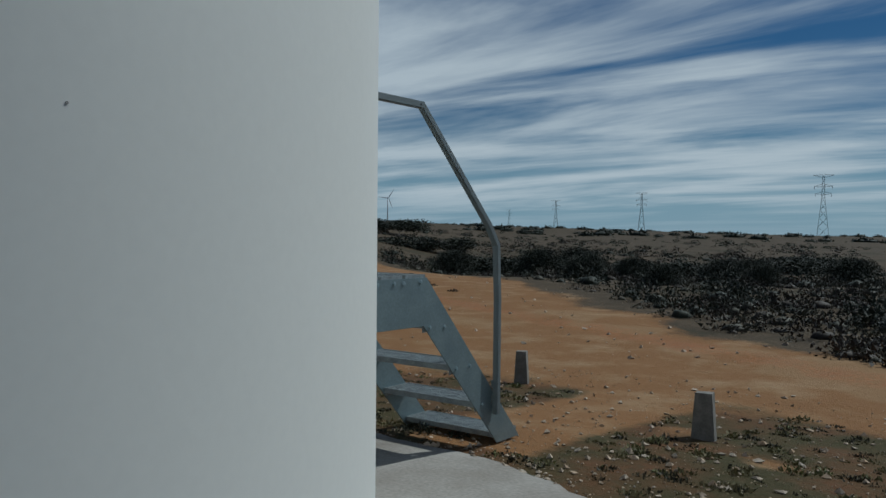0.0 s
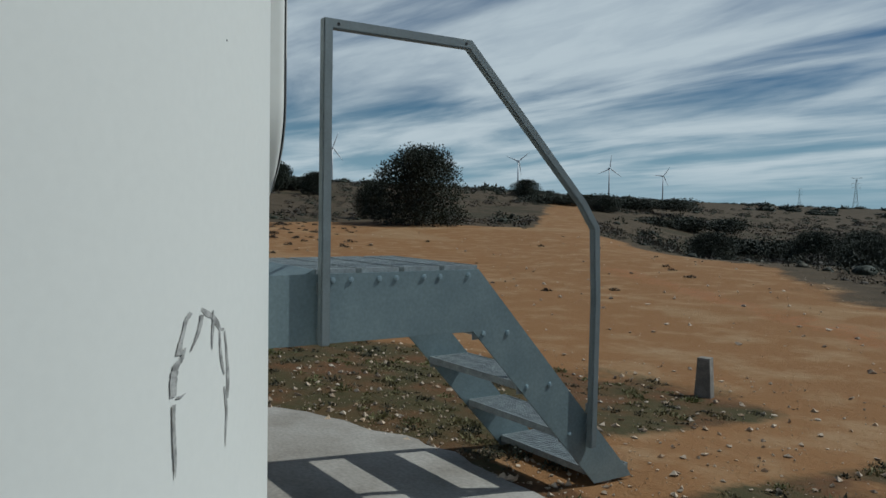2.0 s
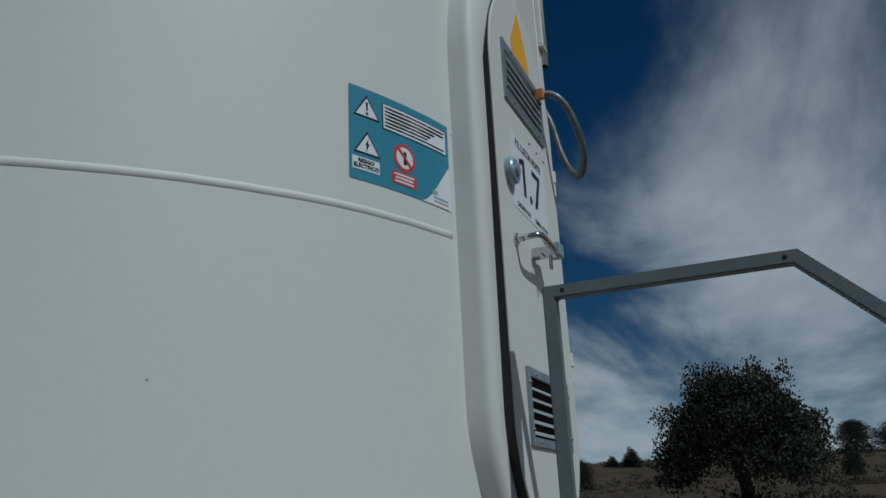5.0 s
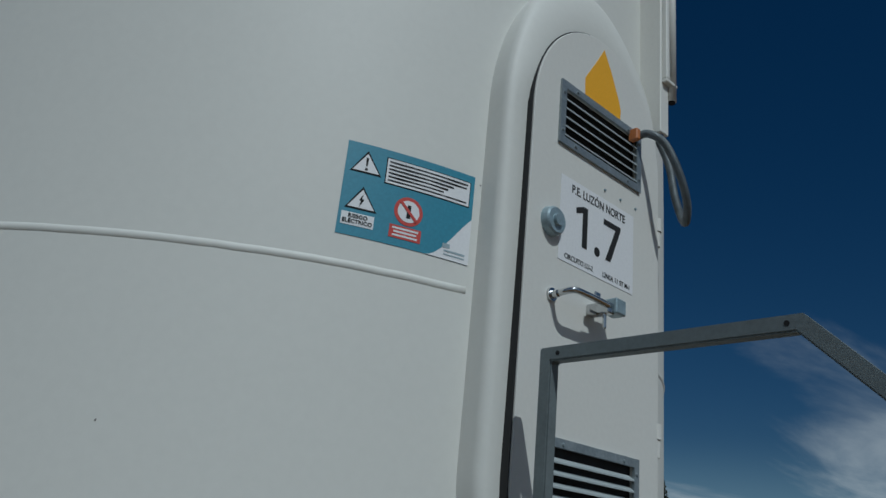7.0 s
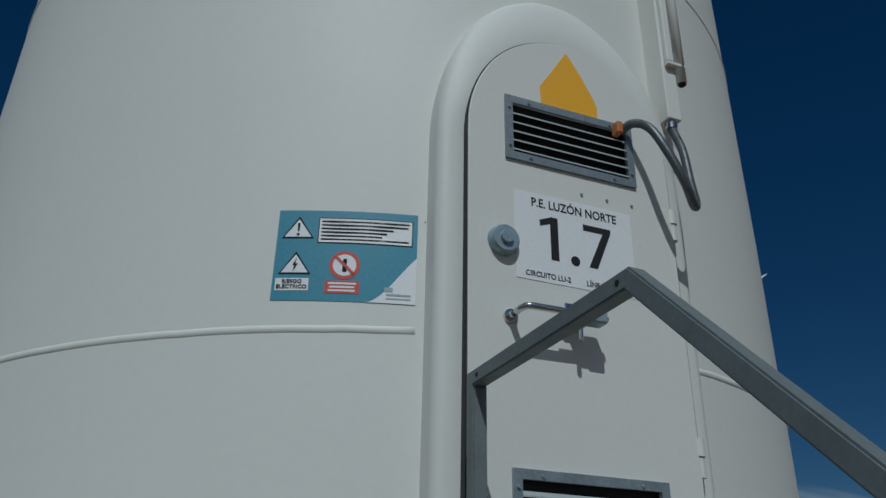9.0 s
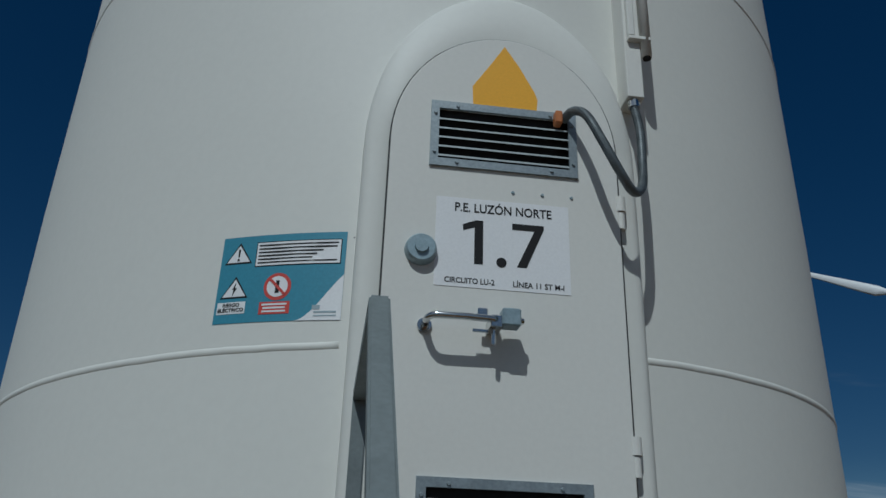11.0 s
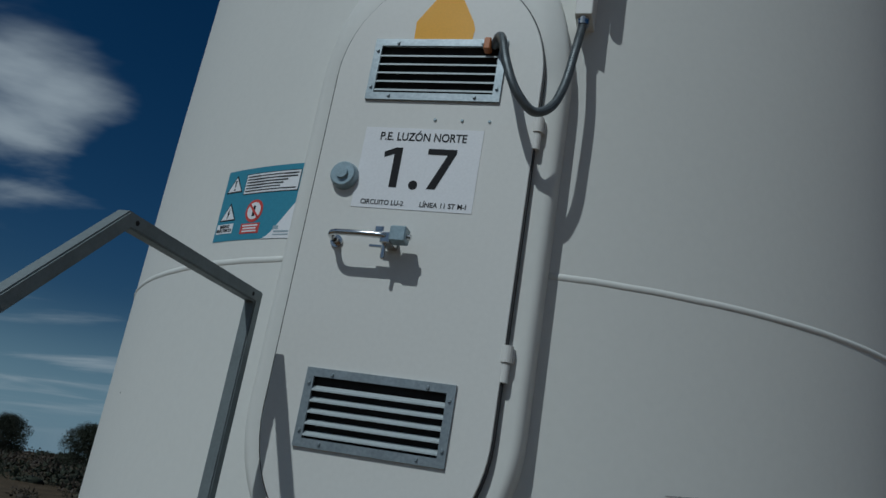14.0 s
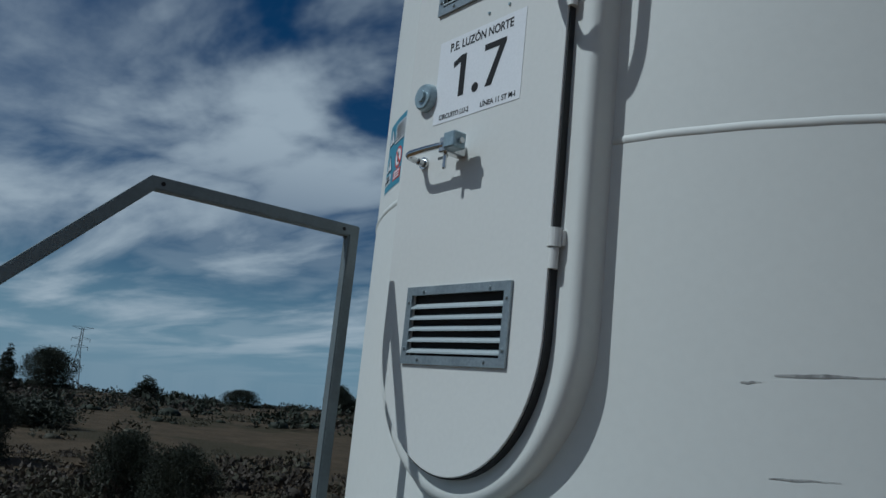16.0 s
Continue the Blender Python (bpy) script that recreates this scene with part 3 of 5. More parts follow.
    bm = bmesh.new()
    wall_patch(bm, [(c[0] - 0.005, c[1] + 0.020), (c[0] + 0.006, c[1] + 0.020), (c[0] + 0.007, c[1] - 0.022), (c[0] - 0.006, c[1] - 0.022)], 0.0042)
    part("dark_bar", bm, INK, sign)
    bm = bmesh.new()
    wall_patch(bm, [(c[0] - 0.030, c[1] + 0.024), (c[0] - 0.024, c[1] + 0.030), (c[0] + 0.030, c[1] - 0.024), (c[0] + 0.024, c[1] - 0.030)], 0.005)
    part("slash", bm, RED, sign)
    bm = bmesh.new()
    wall_patch(bm, [P(162, 236), P(267, 236), P(267, 277), P(162, 277)], 0.0026)
    redtag = part("red_caption", bm, RED, sign, "red caption with unreadable white print")
    for i, (a, w) in enumerate(((171, 86), (176, 76), (173, 82))):
        bm = bmesh.new()
        y = 242 + i * 11.5
        wall_patch(bm, [P(a, y), P(a + w, y), P(a + w, y + 6), P(a, y + 6)], 0.0034)
        part("print_bar", bm, SIGNW, redtag)
    for a, w, y, h, mat in ((343, 26, 252, 14, PALE), (350, 74, 272, 6, PALE), (350, 74, 285, 4, PALE)):
        bm = bmesh.new()
        wall_patch(bm, [P(a, y), P(a + w, y), P(a + w, y + h), P(a, y + h)], 0.0034)
        part("logo_bar", bm, mat, sign)


build_warning_sign()


def build_scuffs():
    """Dark rubbed marks in the paint of the tower."""
    mark = thing("scuff_marks", "dark grey arched scuff marks rubbed into the white paint", "scuff mark")
    strokes = [
        [(300, 118, 12), (330, 125, 26), (365, 128, 22), (400, 145, 28), (425, 165, 16), (455, 158, 10)],
        [(458, 165, 10), (470, 230, 14), (482, 310, 20), (486, 380, 26), (480, 455, 18)],
        [(455, 405, 8), (468, 460, 16), (476, 520, 16), (470, 600, 12), (467, 665, 4)],
        [(420, 175, 10), (424, 240, 14), (435, 300, 16), (455, 352, 8)],
        [(372, 100, 6), (372, 160, 16), (366, 220, 12), (366, 265, 4)],
        [(300, 140, 22), (288, 190, 20), (268, 240, 16), (236, 300, 6)],
        [(235, 150, 20), (210, 190, 18), (196, 240, 16), (180, 290, 22), (175, 330, 34)],
        [(205, 295, 10), (185, 345, 20), (160, 375, 30), (148, 430, 34), (146, 495, 28)],
        [(205, 472, 5), (185, 488, 9), (160, 496, 8)],
        [(148, 525, 18), (147, 580, 14), (150, 660, 16), (155, 740, 14), (155, 805, 4)]]
    for k, st in enumerate(strokes):
        bm = bmesh.new()
        vs = []
        pts = bezier([(p[0], p[1], p[2]) for p in st], 6)
        for i, p in enumerate(pts):
            ang, z = -40.3 - (468 - p.x) * 0.0240, 0.760 + (665 - p.y) * 0.00060 + (468 - p.x) * 0.00027
            d = pts[min(i + 1, len(pts) - 1)] - pts[max(i - 1, 0)]
            d.z = 0
            d.normalize()
            w = p.z * 0.5 * (1 + 0.35 * noise.noise((i * 0.9, k, 0)))
            e = (-d.y * w, d.x * w)
            off = 0.0012 + 0.0003 * k
            vs.append([bm.verts.new(on_wall(ang + s * e[0] * 0.0241, z - s * e[1] * 0.00058, off)) for s in (-1, 1)])
        for a, b in zip(vs, vs[1:]):
            bm.faces.new((a[0], a[1], b[1], b[0]))
        part("smear", bm, SCUFF, mark)
    line = thing("paint_scratch", "thin dark horizontal scratch in the tower paint", "scratch")
    for a0, a1, z0, z1, w in ((26.4, 33.2, 1.717, 1.729, 0.004), (24.2, 25.6, 1.694, 1.698, 0.0025), (26.2, 30.6, 1.479, 1.487, 0.0022)):
        bm = bmesh.new()
        vs = []
        for i in range(25):
            t = i / 24
            ww = w * (math.sin(math.pi * min(1, t * 1.25 + 0.05)) * 0.8 + 0.25) * (1 + 0.4 * noise.noise((i * 0.6, a0, 0)))
            z = z0 + (z1 - z0) * t + 0.003 * noise.noise((t * 4, a0, 3))
            vs.append([bm.verts.new(on_wall(a0 + (a1 - a0) * t, z + s * ww, 0.0012)) for s in (-1, 1)])
        for a, b in zip(vs, vs[1:]):
            bm.faces.new((a[0], a[1], b[1], b[0]))
        part("scratch", bm, SCUFF, line)
    dots = thing("paint_chip", "tiny dark chips in the white tower paint", "paint chip")
    for a, z in ((-90.2, 1.582), (-40.3, 1.803), (-12.9, 2.668)):
        p = on_wall(a, z, -0.001)
        bm = bmesh.new()
        disc(bm, p, 0.0035, 0.0025, 0.0025, 10, (math.sin(radians(a)), -math.cos(radians(a)), 0))
        part("chip", bm, SCUFF, dots)


build_scuffs()

# ---------------------------------------------------------------- entrance stairs
XW, XE = -0.374, 0.414        # outer faces of the two stringers


def build_stairs():
    st = thing("entrance_stairs", "galvanised steel entrance stairs with a grating platform and one handrail", "stairs")
    outline = [(0.10, 0.835), (0.10, 1.118), (-0.925, 1.118), (-1.925, 0.03), (-1.945, 0.0), (-1.68, 0.0), (-0.90, 0.835)]
    for x0, x1 in ((XW, XW + 0.008), (XE - 0.008, XE)):
        bm = bmesh.new()
        prism(bm, outline, "x", x0, x1, 0.0015)
        part("stringer", bm, GALV, st, "blue-grey galvanised stringer plate")
    # grating panels of the platform
    def grating(y0, y1, z, name, bars):
        bm = bmesh.new()
        xa, xb = XW + 0.012, XE - 0.012
        for y in (y0, y1 - 0.004):
            box(bm, xa, xb, y, y + 0.004, z - 0.035, z)
        for x in (xa, xb - 0.004):
            box(bm, x, x + 0.004, y0 + 0.004, y1 - 0.004, z - 0.06, z)
        g = part(name, bm, GALVD, st)
        n = int((y1 - y0) / 0.0115)
        bm = bmesh.new()
        for i in range(1, n):
            y = y0 + (y1 - y0) * i / n
            box(bm, xa + 0.004, xb - 0.004, y - 0.0024, y + 0.0024, z - 0.028, z - 0.0025)
        for i in range(1, bars):
            x = xa + (xb - xa) * i / bars
            box(bm, x - 0.001, x + 0.001, y0 + 0.005, y1 - 0.005, z - 0.012, z - 0.0015)
        part("grating_infill", bm, GALVD, g, "closely spaced grating bars")
        return g
    for i in range(4):
        grating(-0.13 - 0.205 * (i + 1) + 0.027, -0.13 - 0.205 * i, 1.136, "grating_panel", 24)
    for y, z in ((-1.025, 0.835), (-1.29, 0.555), (-1.56, 0.285), (-1.80, 0.045)):
        t = grating(y - 0.125, y + 0.125, z + 0.02, "tread", 24)
        bm = bmesh.new()
        box(bm, XW + 0.012, XE - 0.012, y - 0.129, y - 0.126, z - 0.03, z + 0.022)
        part("nosing", bm, GALV, t)
    bm = bmesh.new()                                          # slanting plate between platform and tower
    prism(bm, [(-0.125, 1.136), (-0.118, 1.136), (-0.02, 1.085), (-0.02, 1.078), (-0.125, 1.10)], "x", XW + 0.012, XE - 0.012)
    part("threshold_plate", bm, GALV, st)
    for x0, x1 in ((XW + 0.008, XW + 0.05), (XE - 0.05, XE - 0.008)):
        bm = bmesh.new()
        box(bm, x0, x1, 0.06, 0.068, 0.86, 1.09)
        part("wall_bracket", bm, GALV, st)
    # bolts along the stringers
    bm = bmesh.new()
    disc(bm, (0, 0, 0), 0.0125, 0.0115, 0.007, 6, (-1, 0, 0))
    disc(bm, (-0.007, 0, 0), 0.0055, 0.005, 0.004, 8, (-1, 0, 0))
    bolt = mesh_of("bolt", bm, STEELB)
    spots = [(y, 1.092) for y in (-0.198, -0.28, -0.412, -0.494, -0.632, -0.715, -0.868)]
    spots += [(-0.957, 0.823), (-1.096, 0.816), (-1.219, 0.548), (-1.362, 0.546), (-1.500, 0.282), (-1.640, 0.276)]
    for x, turn in ((XW, 0), (XE, 180)):
        for y, z in spots:
            ob = new("bolt", bolt)
            ob.parent = st
            ob.matrix_basis = pose(x, y, z, 0, 0, turn)
    # handrail: square tube in one vertical plane
    rail = [(-0.146, 0.835), (-0.146, 2.103), (-0.824, 2.103), (-1.512, 1.43), (-1.606, 1.305), (-1.624, 0.95), (-1.622, 0.205)]
    h = 0.0195
    XR = -0.404
    for y, z in ((-0.146, 1.06), (-0.146, 0.88), (-1.623, 0.40), (-1.623, 0.30)):
        bm = bmesh.new()
        box(bm, XR + 0.02, XW, y - 0.02, y + 0.02, z - 0.025, z + 0.025)
        part("spacer", bm, RAILM, st)
    bm = bmesh.new()
    rows = []
    for i, p in enumerate(rail):
        a = Vector(rail[max(i - 1, 0)]); b = Vector(p); c = Vector(rail[min(i + 1, len(rail) - 1)])
        d1, d2 = (b - a), (c - b)
        d1 = d1.normalized() if d1.length else d2.normalized()
        d2 = d2.normalized() if d2.length else d1
        nrm = Vector((-(d1.y + d2.y), d1.x + d2.x)).normalized()
        m = h / max(0.3, nrm.dot(Vector((-d1.y, d1.x))))
        rows.append([bm.verts.new((x, b.x + nrm.x * s * m, b.y + nrm.y * s * m)) for x, s in ((XR - h, -1), (XR - h, 1), (XR + h, 1), (XR + h, -1))])
    for a, b in zip(rows, rows[1:]):
        for k in range(4):
            bm.faces.new((a[k], a[(k + 1) % 4], b[(k + 1) % 4], b[k]))
    bm.faces.new(rows[0]); bm.faces.new(rows[-1])
    bmesh.ops.recalc_face_normals(bm, faces=bm.faces)
    bmesh.ops.bevel(bm, geom=[e for e in bm.edges if len(e.link_faces) == 2 and e.calc_face_angle(0) > 0.9], offset=0.004, segments=2, affect="EDGES")
    hand = part("handrail", bm, RAILM, st, "weathered galvanised square-tube handrail")
    # holes in the tube are not cut: near-black discs paint their shade
    for y, z in ((-0.188, 2.103), (-0.798, 2.103)):
        for x, ax in ((XR - h + 0.0002, (-1, 0, 0)), (XR + h - 0.0002, (1, 0, 0))):
            bm = bmesh.new()
            disc(bm, (x, y, z), 0.0065, 0.0065, 0.0012, 12, ax)
            part("drain_hole", bm, DARK, hand)


build_stairs()


# ---------------------------------------------------------------- land
def smooth(a, b, x):
    t = min(1.0, max(0.0, (x - a) / (b - a)))
    return t * t * (3 - 2 * t)


RISE = [(-180, -0.6), (-120, -0.2), (-90, 0.0), (-76, 0.12), (-60, 0.5), (-47, 0.95), (-34, 1.6), (-17, 2.1), (0, 2.5), (20, 2.6), (50, 2.4), (80, 1.2), (110, 0.3), (126, -1.2), (146, -1.5), (160, -2.0), (170, -1.6), (180, -0.6)]


def rise(az):
    """How many degrees the far land stands above the eye, by direction (0 east, 90 north)."""
    for (a, p), (b, q) in zip(RISE, RISE[1:]):
        if a <= az <= b:
            return p + (q - p) * (az - a) / (b - a)
    return 0.0


def bank(x, y):
    """The cut bank of red stony earth on the east side: 0 to 1."""
    r, az = math.hypot(x, y), math.degrees(math.atan2(y, x))
    side = smooth(-19, -9, az) * (1 - smooth(35, 60, az))
    return smooth(24.5 + 1.2 * noise.noise((az * 0.12, 1, 0)), 28.5, r) * side


def ground_z(x, y):
    r, az = math.hypot(x, y), math.degrees(math.atan2(y, x))
    s = smooth(5, 110, r)
    z = s * (1.35 + math.tan(radians(rise(az))) * r) + 0.95 * bank(x, y)
    away = smooth(4.5, 14, math.hypot(x, y - AY))
    z += away * (0.10 * noise.noise((x * 0.09, y * 0.09, 0)) + 0.03 * noise.noise((x * 0.5, y * 0.5, 2)))
    z += smooth(3.6, 4.4, math.hypot(x, y - AY)) * (0.018 * noise.noise((x * 2.1, y * 2.1, 4)) + 0.012)
    z -= 0.2 * smooth(1.2, 5.0, -y) * (1 - smooth(12, 40, r))
    z -= 1.9 * smooth(20, 46, r) * (1 - smooth(140, 420, r)) * smooth(-44, -58, az) * smooth(-130, -100, az)
    z += smooth(60, 300, r) * (0.9 * noise.noise((x * 0.012, y * 0.012, 7)))
    return z


PLAZA = [(-9, -4.5), (-5, -6.8), (-1.3, -8.6), (4.6, -13.2), (10.5, -18.6), (22.4, -25.3), (25.6, -26.6), (29.5, -25.5), (35, -19.5), (36, -12), (27, -5.5), (26, 2), (25, 9), (14, 11), (4, 10), (-2.5, 8.5), (-5.5, 5), (-7, 1)]


def inside(x, y, poly):
    odd = False
    for (x0, y0), (x1, y1) in zip(poly, poly[1:] + poly[:1]):
        if (y0 > y) != (y1 > y) and x < x0 + (y - y0) * (x1 - x0) / (y1 - y0):
            odd = not odd
    return odd


def edge_far(x, y, poly):
    best = 1e9
    for (x0, y0), (x1, y1) in zip(poly, poly[1:] + poly[:1]):
        dx, dy = x1 - x0, y1 - y0
        t = min(1, max(0, ((x - x0) * dx + (y - y0) * dy) / (dx * dx + dy * dy)))
        best = min(best, math.hypot(x - x0 - t * dx, y - y0 - t * dy))
    return best


def track(x, y):
    """The dirt road that leaves the plaza to the south-east: 0 to 1."""
    d = Vector((0.735, -0.678))
    along = x * d.x + y * d.y
    if along < 30 or along > 80:
        return 0.0
    across = -x * d.y + y * d.x + 1.2 * math.sin(along * 0.03) - 0.4
    return 1 - smooth(1.2, 1.9, abs(across) + 0.6 * noise.noise((x * 0.4, y * 0.4, 1)))


def soil(x, y):
    """Shares of bare earth, of stony turf and of red rubble."""
    n = noise.noise((x * 0.35, y * 0.35, 5)) + 0.5 * noise.noise((x * 1.3, y * 1.3, 6))
    d = edge_far(x, y, PLAZA) * (1 if inside(x, y, PLAZA) else -1)
    bare = smooth(-0.9, 0.9, d + 0.8 * n)
    bare = max(bare, track(x, y))
    b = bank(x, y)
    red = min(1.0, 4 * b * (1 - b)) * (1 - smooth(29, 31, math.hypot(x, y)))
    ring_r = math.hypot(x, y - AY)
    turf = (1 - smooth(6.0, 7.6, ring_r + 0.5 * n)) * smooth(-0.1, 0.3, 0.45 + n)
    front = 1 - smooth(0.3, 0.75, abs(x + 0.2) - 0.1 * n) if y < -1.5 else 0.0
    turf *= 1 - 0.95 * front
    t = min(1.0, max(0.0, ((x + 3) * 15 + (y + 6.6) * -7.4) / 280.0))
    rut = math.hypot(x + 3 - 15 * t, y + 6.6 + 7.4 * t)
    red = max(red, 0.42 * (1 - smooth(0.2, 0.9, rut + 0.25 * n)))
    return bare, turf, red


def build_ground():
    import itertools
    seg = 420
    radii = [1.6]
    while radii[-1] < 4200:
        radii.append(radii[-1] * 1.0285 + 0.02)
    verts, cols = [], []
    for r in radii:
        for k in range(seg):
            a = 2 * math.pi * k / seg
            x, y = r * math.cos(a), AY * (1 - smooth(6, 20, r)) + r * math.sin(a)
            verts.append((x, y, ground_z(x, y) - 0.004))
            cols.append((*soil(x, y), 1.0) if r < 140 else (track(x, y) if r < 400 else 0.0, 0.0, 0.0, 1.0))
    faces = [(i * seg + k, i * seg + (k + 1) % seg, (i + 1) * seg + (k + 1) % seg, (i + 1) * seg + k) for i, k in itertools.product(range(len(radii) - 1), range(seg))]
    me = bpy.data.meshes.new("ground")
    me.from_pydata(verts, [], faces)
    at = me.color_attributes.new("soil", "FLOAT_COLOR", "POINT")
    at.data.foreach_set("color", np.array(cols, dtype=np.float32).ravel())
    for p in me.polygons:
        p.use_smooth = True
    m = bpy.data.materials.new("open_land")
    m.use_nodes = True
    n, l = nodes_of(m.node_tree)
    out, bs = n.new("ShaderNodeOutputMaterial"), n.new("ShaderNodeBsdfPrincipled")
    l.new(bs.outputs[0], out.inputs[0])
    tc = n.new("ShaderNodeTexCoord")

    def tex(scale, detail=6, rough=0.6):
        t = n.new("ShaderNodeTexNoise")
        t.inputs["Scale"].default_value, t.inputs["Detail"].default_value, t.inputs["Roughness"].default_value = scale, detail, rough
        l.new(tc.outputs["Object"], t.inputs["Vector"])
        return t.outputs[0]

    def two(fac, a, b, lo=0.35, hi=0.65):
        r = n.new("ShaderNodeMapRange")
        r.inputs["From Min"].default_value, r.inputs["From Max"].default_value = lo, hi
        l.new(fac, r.inputs["Value"])
        x = n.new("ShaderNodeMix"); x.data_type = "RGBA"
        l.new(r.outputs[0], x.inputs["Factor"])
        for s, c in (("A", a), ("B", b)):
            if isinstance(c, tuple):
                x.inputs[s].default_value = (*c, 1)
            else:
                l.new(c, x.inputs[s])
        return x.outputs["Result"]
    broad, mid, fine, pebble = tex(0.16, 3), tex(1.4, 6), tex(14, 8, 0.7), tex(45, 4)
    dirt = two(broad, (0.27, 0.160, 0.078), (0.235, 0.12, 0.050), 0.4, 0.42)
    dirt = two(mid, dirt, (0.335, 0.222, 0.122), 0.5, 0.72)
    dirt = two(fine, (0.245, 0.14, 0.063), dirt, 0.30, 0.48)
    scrub = two(mid, (0.068, 0.050, 0.032), (0.105, 0.076, 0.048), 0.38, 0.6)
    scrub = two(broad, scrub, (0.056, 0.046, 0.027), 0.45, 0.42)
    scrub = two(fine, (0.045, 0.038, 0.022), scrub, 0.34, 0.52)
    turf = two(mid, (0.125, 0.062, 0.028), (0.060, 0.052, 0.022), 0.4, 0.58)
    turf = two(fine, (0.085, 0.06, 0.03), turf, 0.34, 0.52)
    red = two(mid, (0.42, 0.16, 0.065), (0.30, 0.12, 0.05), 0.4, 0.6)
    red = two(fine, (0.17, 0.075, 0.035), red, 0.36, 0.55)
    vc = n.new("ShaderNodeVertexColor"); vc.layer_name = "soil"
    sep = n.new("ShaderNodeSeparateColor")
    l.new(vc.outputs[0], sep.inputs[0])

    def lay(under, over, mask):
        add = n.new("ShaderNodeMath"); add.operation = "MULTIPLY_ADD"
        add.inputs[1].default_value = 0.7
        l.new(fine, add.inputs[0]); l.new(mask, add.inputs[2])
        more = n.new("ShaderNodeMath"); more.operation = "MULTIPLY_ADD"
        more.inputs[1].default_value = 0.9
        l.new(mid, more.inputs[0]); l.new(add.outputs[0], more.inputs[2])
        return two(more.outputs[0], under, over, 1.12, 1.45)
    col = lay(scrub, dirt, sep.outputs[0])
    col = lay(col, turf, sep.outputs[1])
    col = lay(col, red, sep.outputs[2])
    l.new(col, bs.inputs["Base Color"])
    bs.inputs["Roughness"].default_value = 0.95
    bs.inputs["Specular IOR Level"].default_value = 0.15
    hsum = n.new("ShaderNodeMath"); hsum.operation = "MULTIPLY_ADD"; hsum.inputs[1].default_value = 0.35
    l.new(pebble, hsum.inputs[0]); l.new(fine, hsum.inputs[2])
    bp = n.new("ShaderNodeBump")
    bp.inputs["Strength"].default_value, bp.inputs["Distance"].default_value = 0.7, 0.035
    l.new(hsum.outputs[0], bp.inputs["Height"]); l.new(bp.outputs[0], bs.inputs["Normal"])
    me.materials.append(m)
    tagged(new("ground", me), "ochre dirt plaza and dark scrubland around the tower", "ground", kind="structure")


build_ground()


def build_apron():
    mat = material("apron_concrete", (0.33, 0.305, 0.27), 0.9, dark=(0.22, 0.195, 0.165), scale=1.7, grain=45, bump=0.35, bump_dist=0.004, amount=0.5)
    bm = bmesh.new()
    seg = 200
    prof = [(1.55, 0.030), (2.4, 0.028), (3.0, 0.022), (3.36, 0.014), (3.46, 0.004), (3.5, -0.05)]
    rows = []
    for i, (r, z) in enumerate(prof):
        row = []
        for k in range(seg):
            a = 2 * math.pi * k / seg
            rr = r + (0.2 * noise.noise((math.cos(a) * 3.4, math.sin(a) * 3.4, 0)) + 0.08 * noise.noise((math.cos(a) * 13, math.sin(a) * 13, 2))) * (i > 2)
            row.append(bm.verts.new((AX + rr * math.cos(a), AY + rr * math.sin(a), z)))
        rows.append(row)
    for a, b in zip(rows, rows[1:]):
        for k in range(seg):
            bm.faces.new((a[k], a[(k + 1) % seg], b[(k + 1) % seg], b[k]))
    tagged(part("pavement", bm, mat), "worn round concrete apron at the foot of the tower", "apron", kind="structure")


build_apron()
CONC = material("marker_concrete", (0.25, 0.23, 0.20), 0.9, dark=(0.17, 0.155, 0.135), scale=12, grain=80, bump=0.3, amount=0.6)


def build_marker(x, y, w, h, turn, lean):
    bm = bmesh.new()
    w0, w1 = w * 0.62, w * 0.42
    prism(bm, [(-w0, -0.08), (w0, -0.08), (w1, h), (-w1, h)], "y", -w * 0.42, w * 0.42, 0.006)
    bmesh.ops.transform(bm, matrix=pose(x, y, ground_z(x, y), lean, 0, turn), verts=bm.verts)
    tagged(part("marker_post", bm, CONC), "short tapered grey concrete marker post in the ground", "marker post", "marker posts by the tower")


build_marker(1.18, -4.48, 0.125, 0.34, 20, 0)
build_marker(-1.30, -2.95, 0.14, 0.33, 10, 2)

# ---------------------------------------------------------------- plants
def foliage_mat(name, a, b):
    m = material(name, a, 0.75, dark=b, scale=1.5, grain=20, bump=0.0, amount=0.5, island=0.2)
    return m


LEAF_DARK = foliage_mat("dark_juniper_foliage", (0.024, 0.030, 0.014), (0.016, 0.021, 0.010))
LEAF_OLIVE = foliage_mat("dry_olive_foliage", (0.066, 0.058, 0.034), (0.042, 0.040, 0.022))
LEAF_BROWN = foliage_mat("brown_heath_foliage", (0.062, 0.045, 0.030), (0.038, 0.029, 0.020))
GRASS = foliage_mat("winter_grass", (0.13, 0.14, 0.045), (0.19, 0.155, 0.075))
BARK = material("grey_bark", (0.10, 0.08, 0.06), 0.95, dark=(0.05, 0.04, 0.032), scale=6, grain=30, bump=0.5, amount=0.6, stretch=(1, 1, 0.3))
ROCK = material("pale_limestone", (0.50, 0.42, 0.33), 0.9, dark=(0.40, 0.28, 0.18), scale=6, grain=40, bump=0.3, amount=0.5, island=0.35)
REDROCK = material("red_stained_stone", (0.46, 0.25, 0.13), 0.9, dark=(0.42, 0.28, 0.18), scale=2, grain=30, bump=0.3, amount=0.6, island=0.4)


